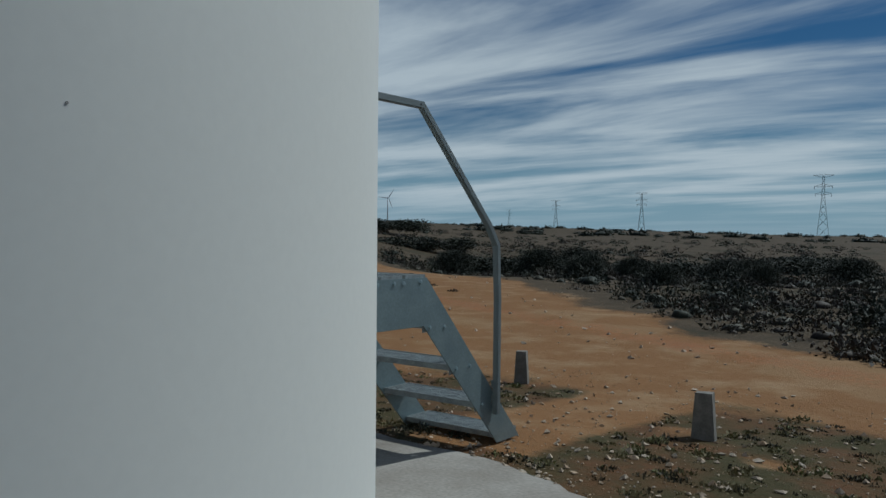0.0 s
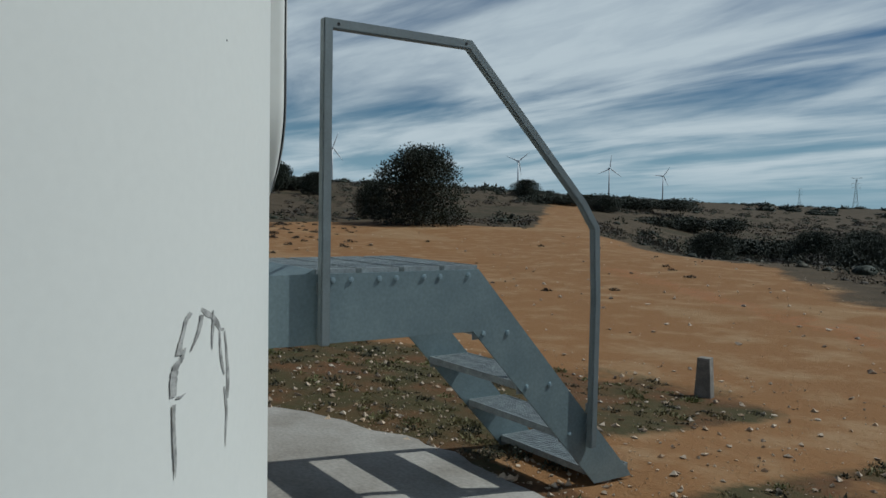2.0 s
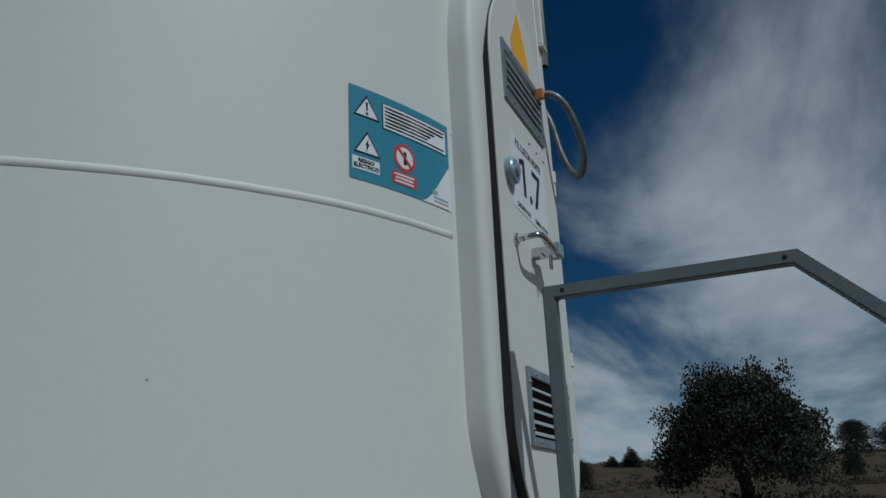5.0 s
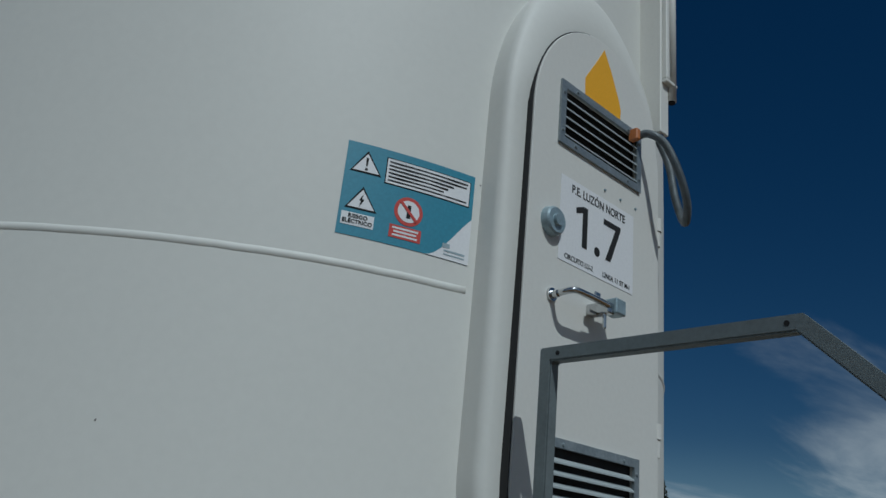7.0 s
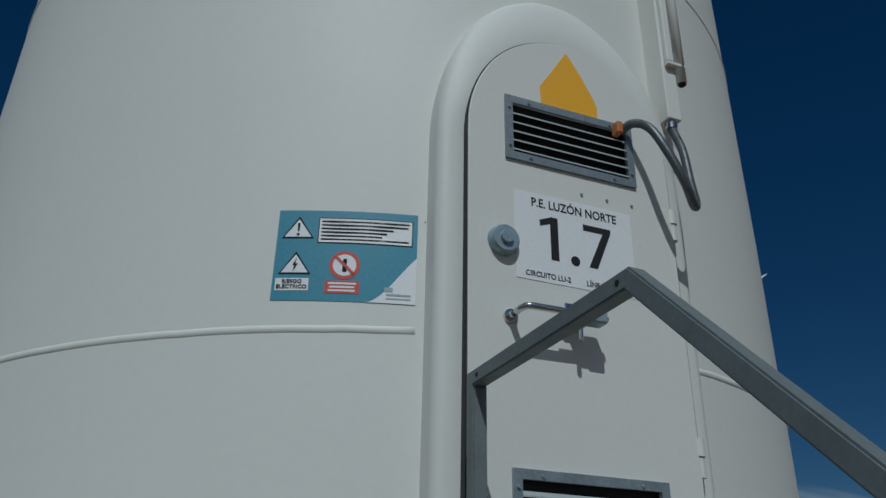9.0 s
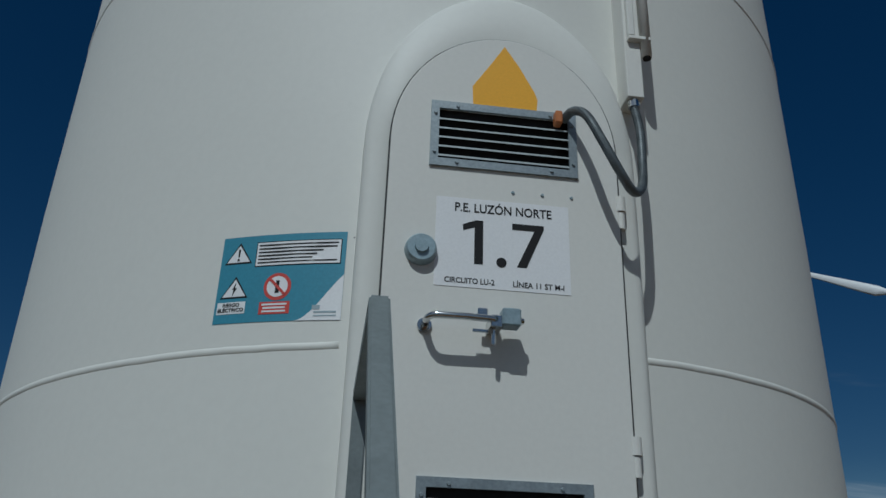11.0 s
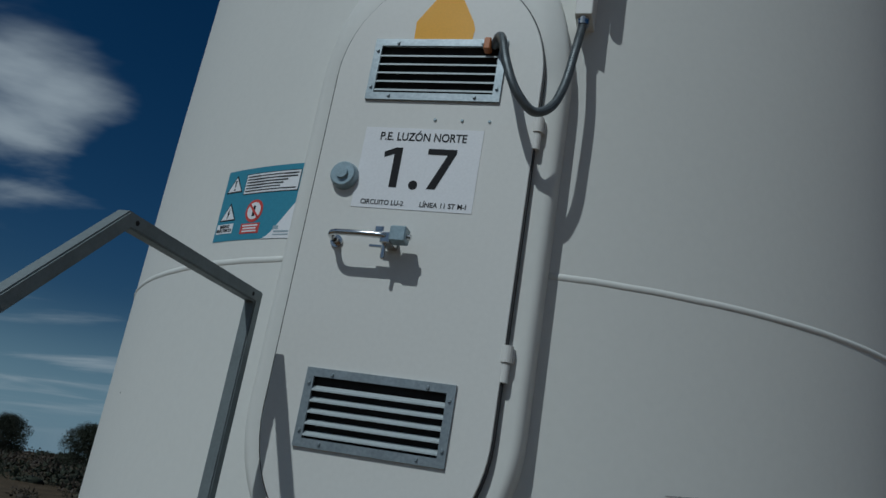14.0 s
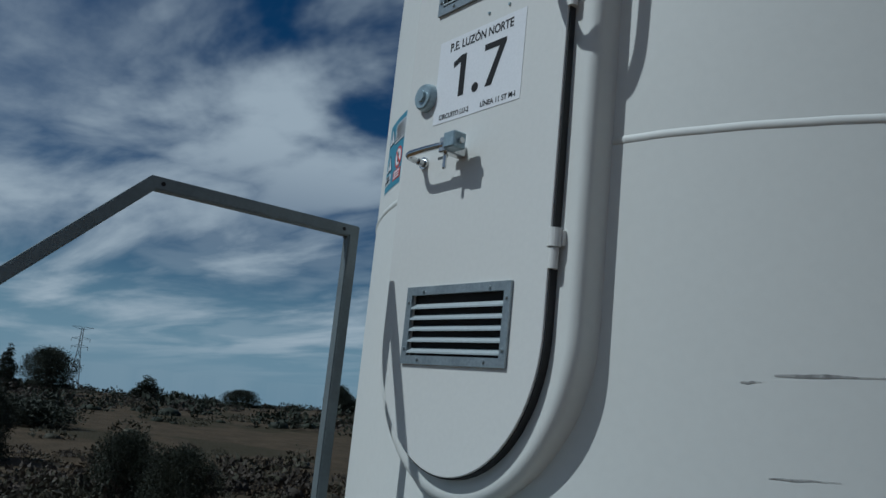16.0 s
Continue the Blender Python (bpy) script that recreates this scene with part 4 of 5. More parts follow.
def leaves_mesh(name, rng, lobes, count, size, mat, shell=0.4):
    """Many small leaf sprays spread through a number of rounded lobes (x, y, z, r, rz)."""
    vol = np.array([l[3] ** 2 * l[4] for l in lobes])
    pick = rng.choice(len(lobes), count, p=vol / vol.sum())
    L = np.array(lobes)[pick]
    d = rng.normal(size=(count, 3)); d /= np.linalg.norm(d, axis=1)[:, None]
    rad = (shell + (1 - shell) * rng.random(count)) * (1 + 0.04 * rng.normal(size=count))
    rad *= 1 + 0.16 * np.sin(d[:, 0] * 7 + L[:, 0] * 9) * np.sin(d[:, 1] * 6 + L[:, 1] * 7) * np.sin(d[:, 2] * 8 + 1)
    c = L[:, :3] + d * rad[:, None] * np.stack([L[:, 3], L[:, 3], L[:, 4]], 1)
    u = 0.75 * rng.normal(size=(count, 3)) + d * 0.8 + np.array([0, 0, 0.7]); u /= np.linalg.norm(u, axis=1)[:, None]
    v = np.cross(u, rng.normal(size=(count, 3))); v /= np.linalg.norm(v, axis=1)[:, None]
    s = size * (0.6 + 0.8 * rng.random(count))[:, None]
    co = np.stack([c - v * s * 0.45, c + v * s * 0.45, c + u * s * 1.1 + v * s * 0.2, c + u * s * 0.8 - v * s * 0.3], 1).reshape(-1, 3)
    me = bpy.data.meshes.new(name)
    idx = np.arange(count * 4).reshape(-1, 4)
    me.from_pydata(co.tolist(), [], idx.tolist())
    me.materials.append(mat)
    return me


def make_tree(seed, lobes, count, size, trunk_h, trunk_r, label, forks=5, mat=None):
    rng = np.random.default_rng(seed)
    t = thing("tree", label, "tree", "trees on the heath")
    bm = bmesh.new()
    top = Vector((0.1, 0.05, trunk_h))
    tube(bm, [(0, 0, -0.3), (0.03, 0.0, trunk_h * 0.4), top], lambda f: trunk_r * (1.15 - 0.5 * f), 9)
    for i in range(forks):
        l = lobes[i % len(lobes)]
        start = Vector((0.03, 0, trunk_h * (0.5 + 0.45 * i / forks)))
        end = Vector(l[:3])
        tube(bm, [start, start.lerp(end, 0.5) + Vector((0, 0, 0.12)), end], lambda f: trunk_r * (0.5 - 0.4 * f), 6)
    part("trunk", bm, BARK, t)
    ob = new("crown", leaves_mesh("crown", rng, lobes, count, size, mat or LEAF_DARK))
    ob.parent = t
    return t


def lobes_round(seed, w, h, base, n=9, r=0.42):
    """Lobes set over an uneven dome of width w that stands from base to h."""
    rng = np.random.default_rng(seed)
    out, mid = [], base + (h - base) * 0.36
    for i in range(n):
        a, q = i * 2.4 + 0.5 * rng.random(), (i + 0.5) / n
        tilt = math.pi * (0.5 * q ** 0.7 * 1.3 - 0.15)                     # from the skirt up to the top
        reach = (0.62 + 0.16 * rng.random()) * math.cos(tilt)
        lift = (h - mid) * 0.72 * math.sin(tilt) if tilt > 0 else (mid - base) * 0.7 * math.sin(tilt)
        size = w / 2 * r * (0.75 + 0.4 * rng.random())
        out.append((reach * w / 2 * math.cos(a), reach * w / 2 * math.sin(a), mid + lift, size, size * 0.85))
    for i in range(8):                                                     # the skirt near the ground
        a, q = i * 0.785 + 0.3 * rng.random(), 0.25 + 0.08 * rng.random()
        out.append((q * w * math.cos(a), q * w * math.sin(a), base + (h - base) * 0.13, w * 0.5 * r * 0.95, (h - base) * 0.16))
    return out + [(0, 0, mid, w * 0.30, (h - base) * 0.30), (0, 0, mid + (h - mid) * 0.3, w * 0.24, (h - base) * 0.26)]


JUNIPER = "dark green rounded juniper tree on the heath"
protos = []
# broad oak-like tree, juniper, umbrella-shaped tree, pointed juniper, low thicket
protos.append(make_tree(1, lobes_round(11, 1.0, 0.86, 0.10, 24, 0.34), 34000, 0.013, 0.35, 0.05, "broad dark evergreen tree with an uneven crown"))
protos.append(make_tree(2, lobes_round(12, 1.0, 0.80, 0.0, 22, 0.38), 32000, 0.013, 0.25, 0.045, JUNIPER))
protos.append(make_tree(3, [(math.cos(a) * 0.25, math.sin(a) * 0.22, 0.54, 0.27, 0.24) for a in (0, 1.25, 2.5, 3.77, 5.0)] + [(0, 0, 0.62, 0.34, 0.30)] + [(math.cos(a) * 0.2, math.sin(a) * 0.2, 0.10, 0.22, 0.12) for a in (0.5, 2.6, 4.7)], 9000, 0.020, 0.52, 0.035, "dark umbrella-shaped pine with a bare trunk", 5))
protos.append(make_tree(4, [(0.03 * math.sin(i * 2.1), 0.03 * math.cos(i * 1.7), 0.12 + 0.105 * i, 0.30 - 0.03 * i, 0.12) for i in range(9)], 9000, 0.021, 0.5, 0.035, "dark pointed juniper tree on the heath", 3))
protos.append(make_tree(5, [(x * 0.4 - 0.4 + 0.05 * y, y * 0.12, 0.13 + 0.04 * ((x * 3 + y) % 3), 0.24, 0.16) for x in range(3) for y in (-1, 0, 1)], 11000, 0.019, 0.16, 0.03, "low dark evergreen thicket on the heath", 4))

# wide old tree: a broad dome of foliage down to the ground, with a looser limb on one side
rl = random.Random(21)
WIDE = [(0.40 * math.cos(a) * q, 0.40 * math.sin(a) * q, 0.15 + 0.42 * (1 - q * q) + 0.10 * rl.random(), 0.11 + 0.06 * rl.random(), 0.10 + 0.05 * rl.random())
        for a, q in ((i * 2.4, (0.1 + 0.9 * (i / 46)) ** 0.5) for i in range(46))]
WIDE += [(0.40 * math.cos(a), 0.40 * math.sin(a), 0.36 + 0.12 * rl.random(), 0.09 + 0.03 * rl.random(), 0.07 + 0.03 * rl.random()) for a in (0.2, 0.9, 1.7, 2.5, 3.2, 4.0, 4.7, 5.5)]
WIDE += [(0.28 * math.cos(a), 0.28 * math.sin(a), 0.58 + 0.08 * rl.random(), 0.07, 0.08) for a in (0.5, 1.6, 2.9, 3.9, 5.1, 6.0)]
protos.append(make_tree(6, WIDE, 60000, 0.0115, 0.35, 0.04, "broad dark evergreen tree with an uneven domed crown"))


def crown_size(t):
    """How high and how wide the crown of a tree stands, leaving out stray sprays."""
    crown = next(c for c in t.children if c.name.startswith("crown"))
    co = np.array([v.co for v in crown.data.vertices])
    return np.quantile(co[:, 2], 0.998), np.quantile(co[:, 0], 0.99) - np.quantile(co[:, 0], 0.01)


CROWN_TOP, CROWN_WIDE = zip(*[crown_size(t) for t in protos])


def plant(kind, az, dist, width, height=None, turn=0, sink=0.0):
    """Sets a copy of a tree by direction (degrees, 0 east) and distance from the tower's door."""
    x, y = dist * math.cos(radians(az)), dist * math.sin(radians(az))
    h = height if height else width
    m = Matrix.Translation((x, y, ground_z(x, y) - sink)) @ pose(0, 0, 0, 0, 0, turn) @ Matrix.Diagonal((width, width, h, 1))
    return copy_thing(protos[kind], m)


TREES = [
    (5, 2.1, 33, 6.9, 8.0, 40), (0, 17, 40, 4.2, 4.2, 210), (4, -43, 75, 8, 3.0, 0), (1, -40, 90, 4, 2.6, 30), (4, -48, 80, 9, 3.6, 30), (1, -46, 66, 3.4, 1.7, 0),
    (1, -61.5, 38, 3.2, 2.3, 0), (1, -64, 46, 4.0, 2.6, 70), (4, -57, 50, 6, 3.2, 0), (1, -69, 33, 2.4, 1.5, 0), (4, -71, 52, 6.5, 3.0, 20),
    (1, -75, 40, 3.4, 2.0, 0), (1, -66, 28, 2.2, 1.3, 140), (1, -78, 30, 2.2, 1.3, 60), (1, -80, 24, 1.6, 0.9, 0), (4, -52, 62, 7, 3.4, 50),
    (1, -73, 22.5, 1.5, 0.85, 0), (1, -84, 34, 3.0, 1.8, 10), (4, -79, 62, 8, 3.2, 90), (1, -55, 34, 2.6, 1.6, 10),
    (0, 62.2, 34, 5.0, 7.2, 30), (1, 59.4, 36, 4.6, 7.6, 60), (0, 67, 42, 4.5, 5.0, 0), (3, 31.0, 45, 3.6, 5.4, 0), (3, 33.2, 47, 3.2, 4.6, 40), (0, 38.5, 45, 5.0, 6.6, 0),
    (1, 133, 60, 3.4, 3.2, 0), (4, 171, 20, 3.0, 1.7, 0), (1, 128, 50, 4, 3.2, 0), (1, 175, 26, 2.6, 2.0, 0)]
for k, az, dist, w, h, turn in TREES:
    plant(k, az, dist, w, h, turn, 0.03 * h)
# trees on the skyline: kind, direction, distance, width and how many degrees the top stands above the eye
EAST = [(1, -3.9, 95, 3.6, 4.6), (0, -6.4, 98, 4.7, 4.4), (1, -8.7, 88, 3.4, 3.9), (1, -10.3, 90, 3.2, 4.1), (1, -9.8, 42, 2.2, 2.2), (3, -13.9, 92, 2.5, 4), (1, -16.2, 62, 2.0, 2.4), (4, -21, 78, 5.1, 3.5), (1, -23.7, 74, 2.7, 2.5), (1, -30.7, 41, 4.3, 4.5), (1, -27.4, 46, 1.9, 3.8), (1, -3.8, 60, 1.3, 2.8), (4, -22.1, 82, 6.7, 2.1), (1, 13, 60, 1.7, 5.1), (3, 11.1, 92, 1.6, 3.4), (3, 9.8, 90, 2.3, 3.9), (1, -41.8, 85, 1.8, 1.1), (4, -43.3, 95, 4.5, 1.2)]
WEST = [(3, 169.1, 42, 1.1, 0.9), (1, 166.8, 45, 2.6, 1.0), (3, 160.7, 50, 1.9, -0.2), (3, 158.9, 52, 1.7, -1.0), (3, 157.6, 50, 1.3, -1.3), (1, 156.7, 50, 1.7, -1.4), (1, 154.6, 55, 2.3, -0.5), (1, 152.8, 60, 1.2, -1.3), (3, 151.1, 60, 1.4, -1.3), (1, 147.6, 60, 1.5, -0.0), (1, 160.9, 10.5, 0.8, -3.3), (1, 157.3, 9.5, 0.8, -3.9), (1, 169.7, 14, 1.0, 0.9), (1, 148.1, 52, 1.6, 0.6), (3, 145.9, 52, 2.4, 1.1), (3, 142.5, 52, 2.5, 1.6), (1, 138.2, 52, 3.5, 2.2)]
for (ox, oy), rows in (((-2.9, 0.0), EAST), ((1.8, -1.6), WEST)):
    for i, (k, az, dist, w, top) in enumerate(rows):
        x, y = ox + dist * math.cos(radians(az)), oy + dist * math.sin(radians(az))
        z = ground_z(x, y) - 0.05
        tall = min(max(0.35 * w, (1.45 + dist * math.tan(radians(top)) - z) / CROWN_TOP[k]), 2.6 * w if k == 3 else 1.5 * w)
        copy_thing(protos[k], Matrix.Translation((x, y, z)) @ pose(0, 0, 0, 0, 0, 47 * i) @ Matrix.Diagonal((w / CROWN_WIDE[k], w / CROWN_WIDE[k], tall, 1)))
for i, t in enumerate(protos):
    x, y = 60 + 9 * i, 70 + 5 * i
    t.matrix_basis = Matrix.Translation((x, y, ground_z(x, y))) @ Matrix.Diagonal((4.0, 4.0, 4.0, 1))


def scatter(name, label, category, mat, spots, sprays, size, flat, seed, body=0.0):
    """One object of many low bushes: each a dome of leaf sprays at x, y with its width, round a twiggy body."""
    rng = np.random.default_rng(seed)
    co, tri, count = [], [], 0
    dome = [(0.0, 0.0, 1.0)] + [(math.cos(k * 1.0472 + o) * q, math.sin(k * 1.0472 + o) * q, h) for q, h, o in ((0.62, 0.78, 0.0), (1.0, 0.3, 0.5), (0.9, -0.15, 0.0)) for k in range(6)]
    skin = [(0, 1 + k, 1 + (k + 1) % 6) for k in range(6)]
    for r in (1, 7):
        skin += [(r + k, r + 6 + k, r + (k + 1) % 6) for k in range(6)] + [(r + (k + 1) % 6, r + 6 + k, r + 6 + (k + 1) % 6) for k in range(6)]
    dome, skin = np.array(dome), np.array(skin)
    for x, y, w in spots:
        z = ground_z(x, y)
        here, half = np.array([x, y, z - 0.03]), np.array([w / 2, w / 2, w * flat])
        d = rng.normal(size=(sprays, 3)); d /= np.linalg.norm(d, axis=1)[:, None]
        d[:, 2] = np.abs(d[:, 2])
        bulge = 1 + 0.22 * np.sin(d[:, :1] * 5 + x * 9) * np.sin(d[:, 1:2] * 5 + y * 7)
        c = d * half * bulge * ((0.72 if body else 0.5) + (0.28 if body else 0.5) * rng.random((sprays, 1))) + here
        u = d + 0.7 * rng.normal(size=(sprays, 3)) + np.array([0, 0, 0.5]); u /= np.linalg.norm(u, axis=1)[:, None]
        v = np.cross(u, rng.normal(size=(sprays, 3))); v /= np.linalg.norm(v, axis=1)[:, None]
        s = size * w * (0.6 + 0.8 * rng.random((sprays, 1)))
        co.append(np.stack([c - v * s * 0.5, c + v * s * 0.5, c + u * s * 1.3], 1).reshape(-1, 3))
        tri.append(np.arange(sprays * 3).reshape(-1, 3) + count)
        count += sprays * 3
        if body:
            co.append(dome * half * body * (0.85 + 0.3 * rng.random((len(dome), 1))) + here)
            tri.append(skin + count)
            count += len(dome)
    me = bpy.data.meshes.new(name)
    me.from_pydata(np.concatenate(co).tolist(), [], np.concatenate(tri).tolist())
    me.materials.append(mat)
    me.polygons.foreach_set("use_smooth", np.ones(len(me.polygons), dtype=bool))
    return tagged(new(name, me), label, category, kind="stuff")


def heath_spots(seed, count, r0, r1, w0, w1, power=0.5):
    rng = random.Random(seed)
    out = []
    while len(out) < count:
        r = r0 + (r1 - r0) * rng.random() ** (1 / power * 0.5 + 0.5)
        a = rng.random() * 2 * math.pi
        x, y = r * math.cos(a), r * math.sin(a)
        if inside(x, y, PLAZA) or track(x, y) > 0.1 or (0.03 < bank(x, y) < 0.97) or math.hypot(x, y - AY) < 8:
            continue
        if noise.noise((x * 0.06, y * 0.06, 9)) + 0.35 < rng.random() * 0.7:
            continue
        out.append((x, y, w0 + (w1 - w0) * rng.random() ** 2))
    return out


scatter("heath_bushes", "low brown heath bushes covering the scrubland", "bushes", LEAF_BROWN, heath_spots(3, 1700, 8, 100, 0.3, 1.2), 150, 0.055, 0.34, 1, 0.42)
scatter("olive_bushes", "low grey-green bushes covering the scrubland", "bushes", LEAF_OLIVE, heath_spots(4, 1700, 8, 100, 0.3, 1.1), 150, 0.055, 0.34, 2, 0.42)
scatter("dark_bushes", "dark evergreen bushes scattered over the far heath", "bushes", LEAF_DARK, heath_spots(5, 2000, 24, 260, 0.7, 2.4), 110, 0.06, 0.32, 3, 0.42)
scatter("hillside_heath", "brown heath covering the far hillside", "bushes", LEAF_BROWN, heath_spots(13, 3200, 30, 150, 0.5, 1.6, 0.8), 44, 0.08, 0.34, 11, 0.42)
scatter("hillside_bushes", "dark bushes dotted over the far hillside", "bushes", LEAF_DARK, heath_spots(14, 1500, 30, 150, 0.5, 1.5, 0.8), 50, 0.08, 0.4, 12, 0.42)
rs = random.Random(31)
margin = []
while len(margin) < 900:
    r, a = 12 + 40 * rs.random() ** 1.3, radians(rs.uniform(-112, -40))
    x, y = r * math.cos(a), r * math.sin(a)
    if not inside(x, y, PLAZA) and track(x, y) < 0.1 and edge_far(x, y, PLAZA) > 0.4 + 0.8 * rs.random():
        margin.append((x, y, 0.3 + 0.8 * rs.random() ** 2))
scatter("margin_heath", "low brown heath along the edge of the bare earth", "bushes", LEAF_BROWN, margin[:420], 170, 0.05, 0.4, 21, 0.42)
scatter("margin_scrub", "grey-green scrub along the edge of the bare earth", "bushes", LEAF_OLIVE, margin[420:640], 170, 0.05, 0.4, 22, 0.42)
scatter("margin_bushes", "dark evergreen bushes along the edge of the bare earth", "bushes", LEAF_DARK, [(x, y, w * 1.35) for x, y, w in margin[640:]], 190, 0.045, 0.42, 23, 0.42)
far = [s for s in heath_spots(6, 2400, 220, 1500, 3.0, 7.0)]
scatter("far_woods", "dark far woods towards the horizon", "woods", LEAF_DARK, far, 50, 0.10, 0.22, 4, 0.9)
# sparse dry tufts on the bare earth
rng = random.Random(8)
tufts = []
while len(tufts) < 360:
    x, y = rng.uniform(8, 36), rng.uniform(-26, 6)
    if not inside(x, y, PLAZA):
        continue
    near_bank = smooth(14, 27, math.hypot(x, y)) * smooth(-34, -6, math.degrees(math.atan2(y, x)))
    if rng.random() > 0.03 + 0.75 * near_bank:
        continue
    tufts.append((x, y, rng.uniform(0.12, 0.3) + 0.6 * near_bank * rng.random() ** 2))
scatter("dry_tufts", "sparse dry brown tufts on the bare earth", "tufts", LEAF_BROWN, tufts, 70, 0.12, 0.32, 5)


def turf_spots(seed, count, w0, w1):
    rng = random.Random(seed)
    out = []
    while len(out) < count:
        a, r = radians(rng.uniform(-150, 15)), 3.5 + 3.9 * rng.random()
        x, y = AX + r * math.cos(a), AY + r * math.sin(a)
        if soil(x, y)[1] < 0.35 + 0.5 * rng.random():
            continue
        out.append((x, y, w0 + (w1 - w0) * rng.random() ** 2))
    return out


scatter("grass_tufts", "patchy winter grass and weeds round the apron", "grass", GRASS, turf_spots(1, 1300, 0.05, 0.22), 110, 0.09, 0.26, 6)
scatter("dry_weeds", "dry brown weeds round the apron", "weeds", LEAF_OLIVE, turf_spots(2, 1300, 0.05, 0.2), 100, 0.09, 0.24, 7)
scatter("low_weeds", "dark weeds at the edge of the concrete apron", "weeds", LEAF_DARK, [(0.2, -1.62, 0.22), (0.33, -1.55, 0.16), (-0.05, -1.7, 0.2), (0.75, -1.7, 0.18), (0.42, -1.75, 0.12)], 320, 0.06, 0.4, 8)


def stones(name, label, mat, spots, seed):
    """One object of many small angular stones: x, y and size."""
    rng = np.random.default_rng(seed)
    base = np.array([(1, 0, 0), (-1, 0, 0), (0, 1, 0), (0, -1, 0), (0, 0, 1), (0, 0, -1)], float)
    tri = np.array([(0, 2, 4), (2, 1, 4), (1, 3, 4), (3, 0, 4), (2, 0, 5), (1, 2, 5), (3, 1, 5), (0, 3, 5)])
    co, fs = [], []
    for i, (x, y, s) in enumerate(spots):
        v = base * (0.7 + 0.6 * rng.random((6, 1))) + 0.25 * rng.normal(size=(6, 3))
        a = rng.random() * 6.283
        v = v @ np.array([(math.cos(a), math.sin(a), 0), (-math.sin(a), math.cos(a), 0), (0, 0, 1)])
        v *= np.array([s * 0.5, s * 0.4, s * 0.32])
        co.append(v + np.array([x, y, ground_z(x, y) + s * 0.08]))
        fs.append(tri + 6 * i)
    me = bpy.data.meshes.new(name)
    me.from_pydata(np.concatenate(co).tolist(), [], np.concatenate(fs).tolist())
    me.materials.append(mat)
    return tagged(new(name, me), label, "stones", kind="stuff")


rng = random.Random(21)
near = []
while len(near) < 7000:
    a, r = radians(rng.uniform(-160, 20)), 3.36 + 4.5 * rng.random() ** 1.4
    x, y = AX + r * math.cos(a), AY + r * math.sin(a)
    near.append((x, y, 0.010 + 0.055 * rng.random() ** 5))
stones("near_stones", "small pale stones scattered round the apron", ROCK, near, 1)
rub = []
while len(rub) < 2600:
    a, r = rng.uniform(-17, 50), rng.uniform(23, 31)
    x, y = r * math.cos(radians(a)), r * math.sin(radians(a))
    b = bank(x, y)
    if not 0.02 < b < 0.985 or rng.random() > 0.3 + 0.7 * b:
        continue
    rub.append((x, y, 0.06 + 0.34 * rng.random() ** 3))
stones("bank_rubble", "red and pale rubble on the cut earth bank", REDROCK, rub, 2)
wide = []
while len(wide) < 1500:
    a, r = rng.uniform(-95, 20), 7 + 26 * rng.random()
    x, y = r * math.cos(radians(a)), r * math.sin(radians(a))
    wide.append((x, y, 0.02 + 0.09 * rng.random() ** 4))
stones("plaza_stones", "small stones scattered over the dirt plaza", ROCK, wide, 3)

# ---------------------------------------------------------------- far turbines and pylons
TURB = material("far_turbine_white", (0.74, 0.75, 0.76), 0.5, amount=0.1, bump=0.0)
LATTICE = material("pylon_steel", (0.22, 0.24, 0.26), 0.6, 0.4, amount=0.2, bump=0.0)


def build_turbine():
    t = thing("wind_turbine", "white three-bladed wind turbine standing on the far land", "wind turbine", "far wind turbines")
    bm = bmesh.new()
    tube(bm, [(0, 0, -4), (0, 0, 30), (0, 0, 59)], lambda f: 1.75 - 0.75 * f, 20)
    part("tower", bm, TURB, t, smooth=True)
    bm = bmesh.new()
    box(bm, -1.5, 1.5, -3.4, 5.2, 58.6, 61.8, 0.5, 2)
    part("nacelle", bm, TURB, t)
    bm = bmesh.new()
    disc(bm, (0, -3.4, 60.2), 1.35, 0.5, 2.0, 18, (0, -1, 0))
    hub = part("hub", bm, TURB, t)
    bm = bmesh.new()
    secs = [(0.9, 0.45, 0.45), (2.2, 0.5, 0.45), (5.0, 1.3, 0.30), (9, 1.15, 0.22), (16, 0.8, 0.15), (23, 0.5, 0.09), (28.2, 0.22, 0.04), (29, 0.06, 0.02)]
    rows = [[bm.verts.new((c * math.cos(k * math.pi / 4) - (0.25 * c if z > 3 else 0), h * math.sin(k * math.pi / 4), z)) for k in range(8)] for z, c, h in secs]
    for a, b in zip(rows, rows[1:]):
        for k in range(8):
            bm.faces.new((a[k], a[(k + 1) % 8], b[(k + 1) % 8], b[k]))
    bm.faces.new(rows[0]); bm.faces.new(rows[-1])
    blade = mesh_of("blade", bm, TURB, True)
    for i in range(3):
        ob = new("blade", blade)
        ob.parent = t
        ob.matrix_basis = pose(0, -4.3, 60.2, 0, 120 * i, 0)
    return t


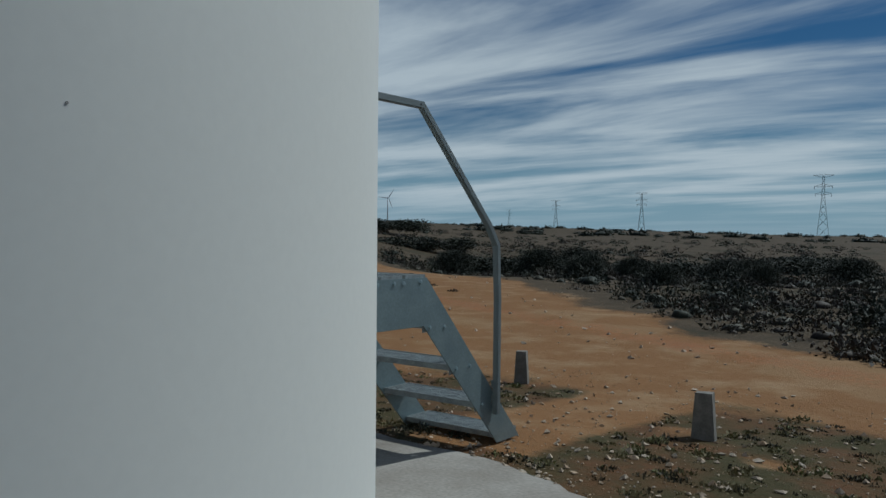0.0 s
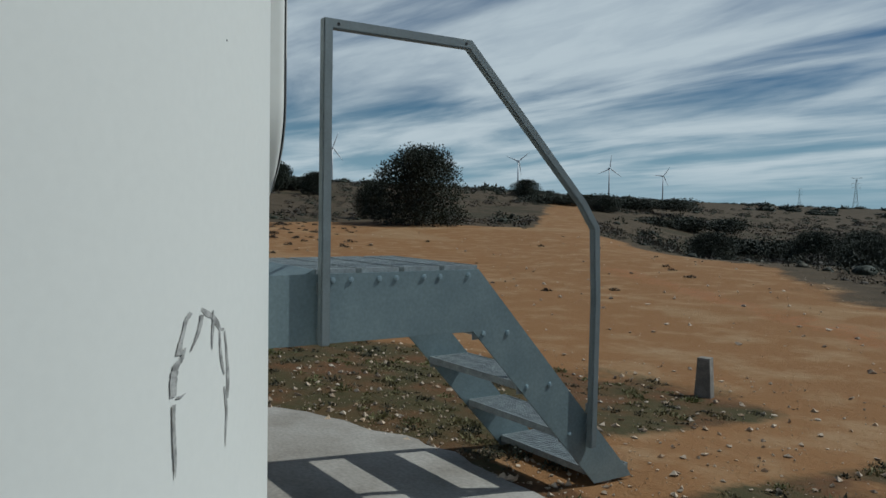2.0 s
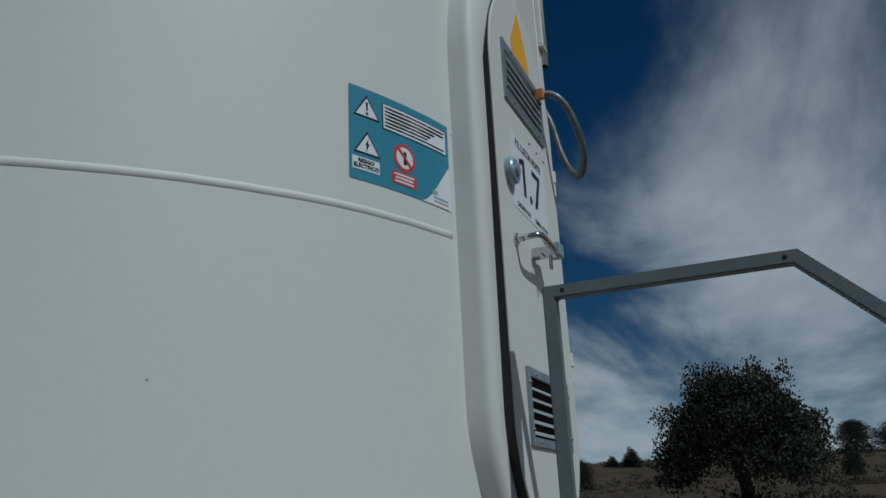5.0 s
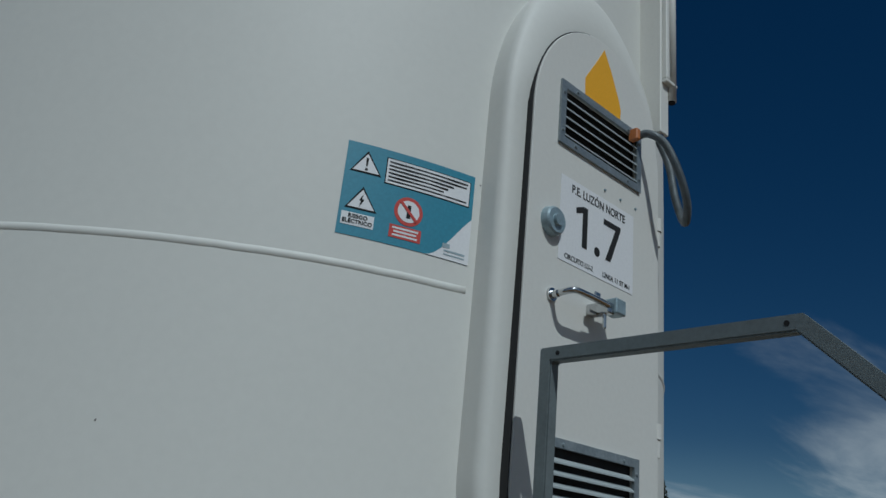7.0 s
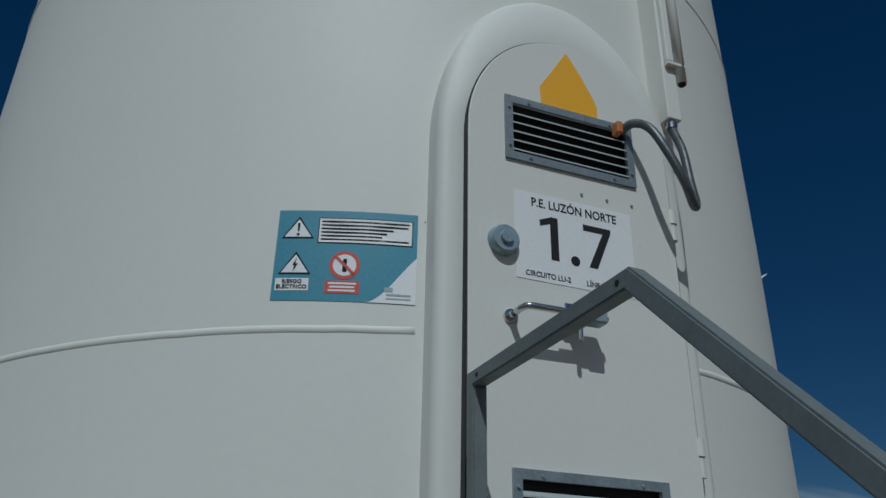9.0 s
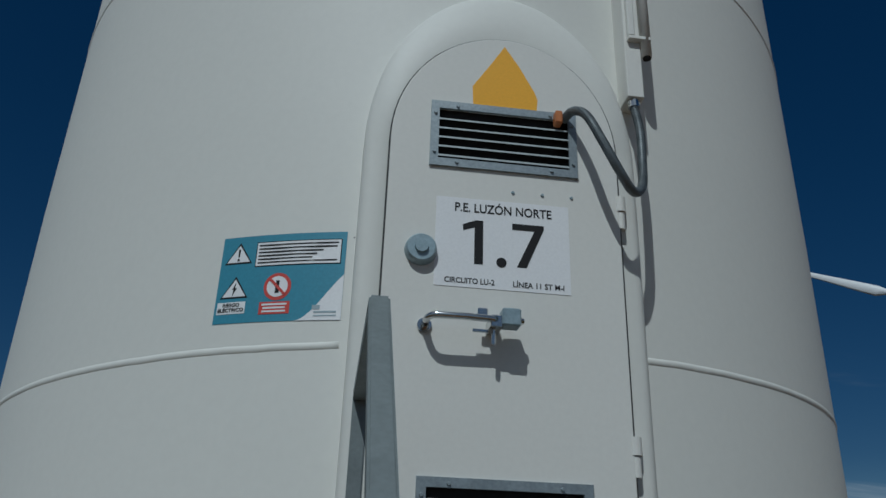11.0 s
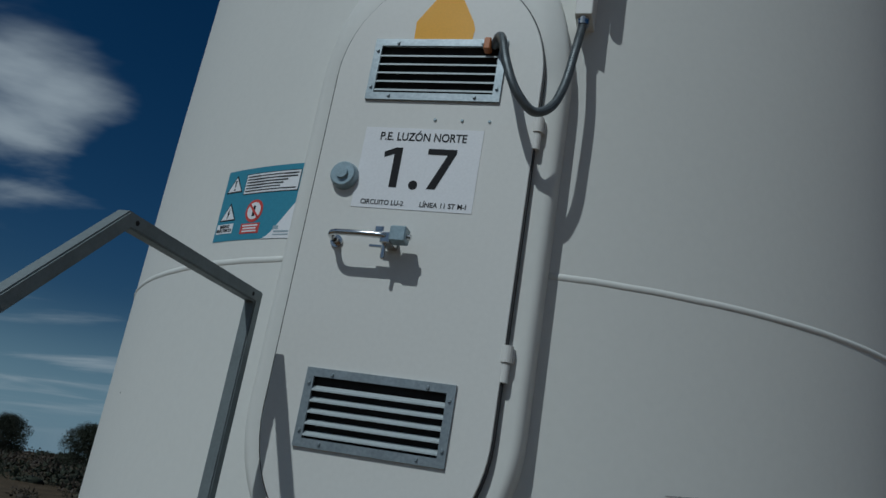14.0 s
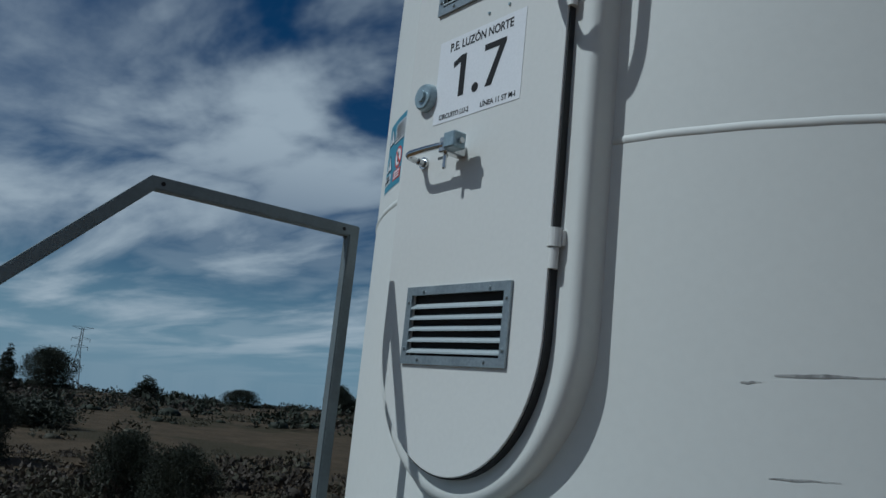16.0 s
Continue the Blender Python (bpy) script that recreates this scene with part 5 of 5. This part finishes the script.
def build_pylon():
    p = thing("electricity_pylon", "grey steel lattice electricity pylon on the far heath", "pylon", "far electricity pylons")

    def half(z):
        return 3.6 - 2.7 * min(1, z / 26) if z < 26 else 0.9 - 0.25 * (z - 26) / 14
    bm = bmesh.new()
    w = 0.16
    zs = [-1.5, 6, 12, 17, 21.5, 26, 30, 34, 38, 40]
    for sx, sy in ((1, 1), (1, -1), (-1, 1), (-1, -1)):
        tube(bm, [(sx * half(max(z, 0)), sy * half(max(z, 0)), z) for z in zs], w, 4)
    for a, b in zip(zs, zs[1:]):
        ha, hb = half(max(a, 0)), half(b)
        for c in range(4):
            q = [(1, 1), (-1, 1), (-1, -1), (1, -1)]
            p0, p1 = q[c], q[(c + 1) % 4]
            tube(bm, [(p0[0] * ha, p0[1] * ha, a), (p1[0] * hb, p1[1] * hb, b)], w * 0.6, 3)
            tube(bm, [(p1[0] * ha, p1[1] * ha, a), (p0[0] * hb, p0[1] * hb, b)], w * 0.6, 3)
    part("lattice", bm, LATTICE, p)
    for z, reach in ((28, 5.0), (33, 5.6), (39.4, 6.4)):
        bm = bmesh.new()
        for s in (-1, 1):
            for y in (-0.7, 0.7):
                tube(bm, [(s * 0.6, y, z + 1.2), (s * reach, 0, z + (0.9 if z > 39 else 0))], w * 0.8, 4)
                tube(bm, [(s * 0.6, y, z - 0.6), (s * reach, 0, z + (0.9 if z > 39 else 0))], w * 0.8, 4)
        part("crossarm", bm, LATTICE, p)
        if z < 39:
            for s in (-1, 1):
                bm = bmesh.new()
                tube(bm, [(s * reach * 0.97, 0, z), (s * reach * 0.97, 0, z - 2.0)], 0.12, 6)
                part("insulator", bm, LATTICE, p)
    return p


def set_far(proto, spots, turbine):
    for i, (az, dist, scale, turn, phase) in enumerate(spots):
        x, y = dist * math.cos(radians(az)), dist * math.sin(radians(az))
        m = Matrix.Translation((x, y, ground_z(x, y))) @ pose(0, 0, 0, 0, 0, turn) @ Matrix.Diagonal((scale, scale, scale, 1))
        ob = proto if i == 0 else copy_thing(proto, m)
        ob.matrix_basis = m
        if turbine:
            k = 0
            for ch in ob.children:
                if ch.name.startswith("blade"):
                    ch.matrix_basis = pose(0, -4.3, 60.2, 0, phase + 120 * k, 0)
                    k += 1


# facing: the rotor looks along -y of the turbine; phase turns it clockwise from upright
set_far(build_turbine(), [(50.9, 198, 0.97, -42, -64), (59.5, 378, 1.0, -36, -72), (-25.6, 1450, 1.0, -100, 20), (-38.7, 1600, 1.0, -110, 50), (-45.0, 1700, 1.0, -115, 5), (-48.6, 2050, 1.0, -118, 35)], True)
set_far(build_pylon(), [(-77.9, 590, 1.0, 12, 0), (-66.4, 880, 1.0, 20, 0), (-60.5, 1160, 1.0, 25, 0), (-57.2, 1900, 1.0, 30, 0), (165.4, 560, 1.0, 80, 0)], False)
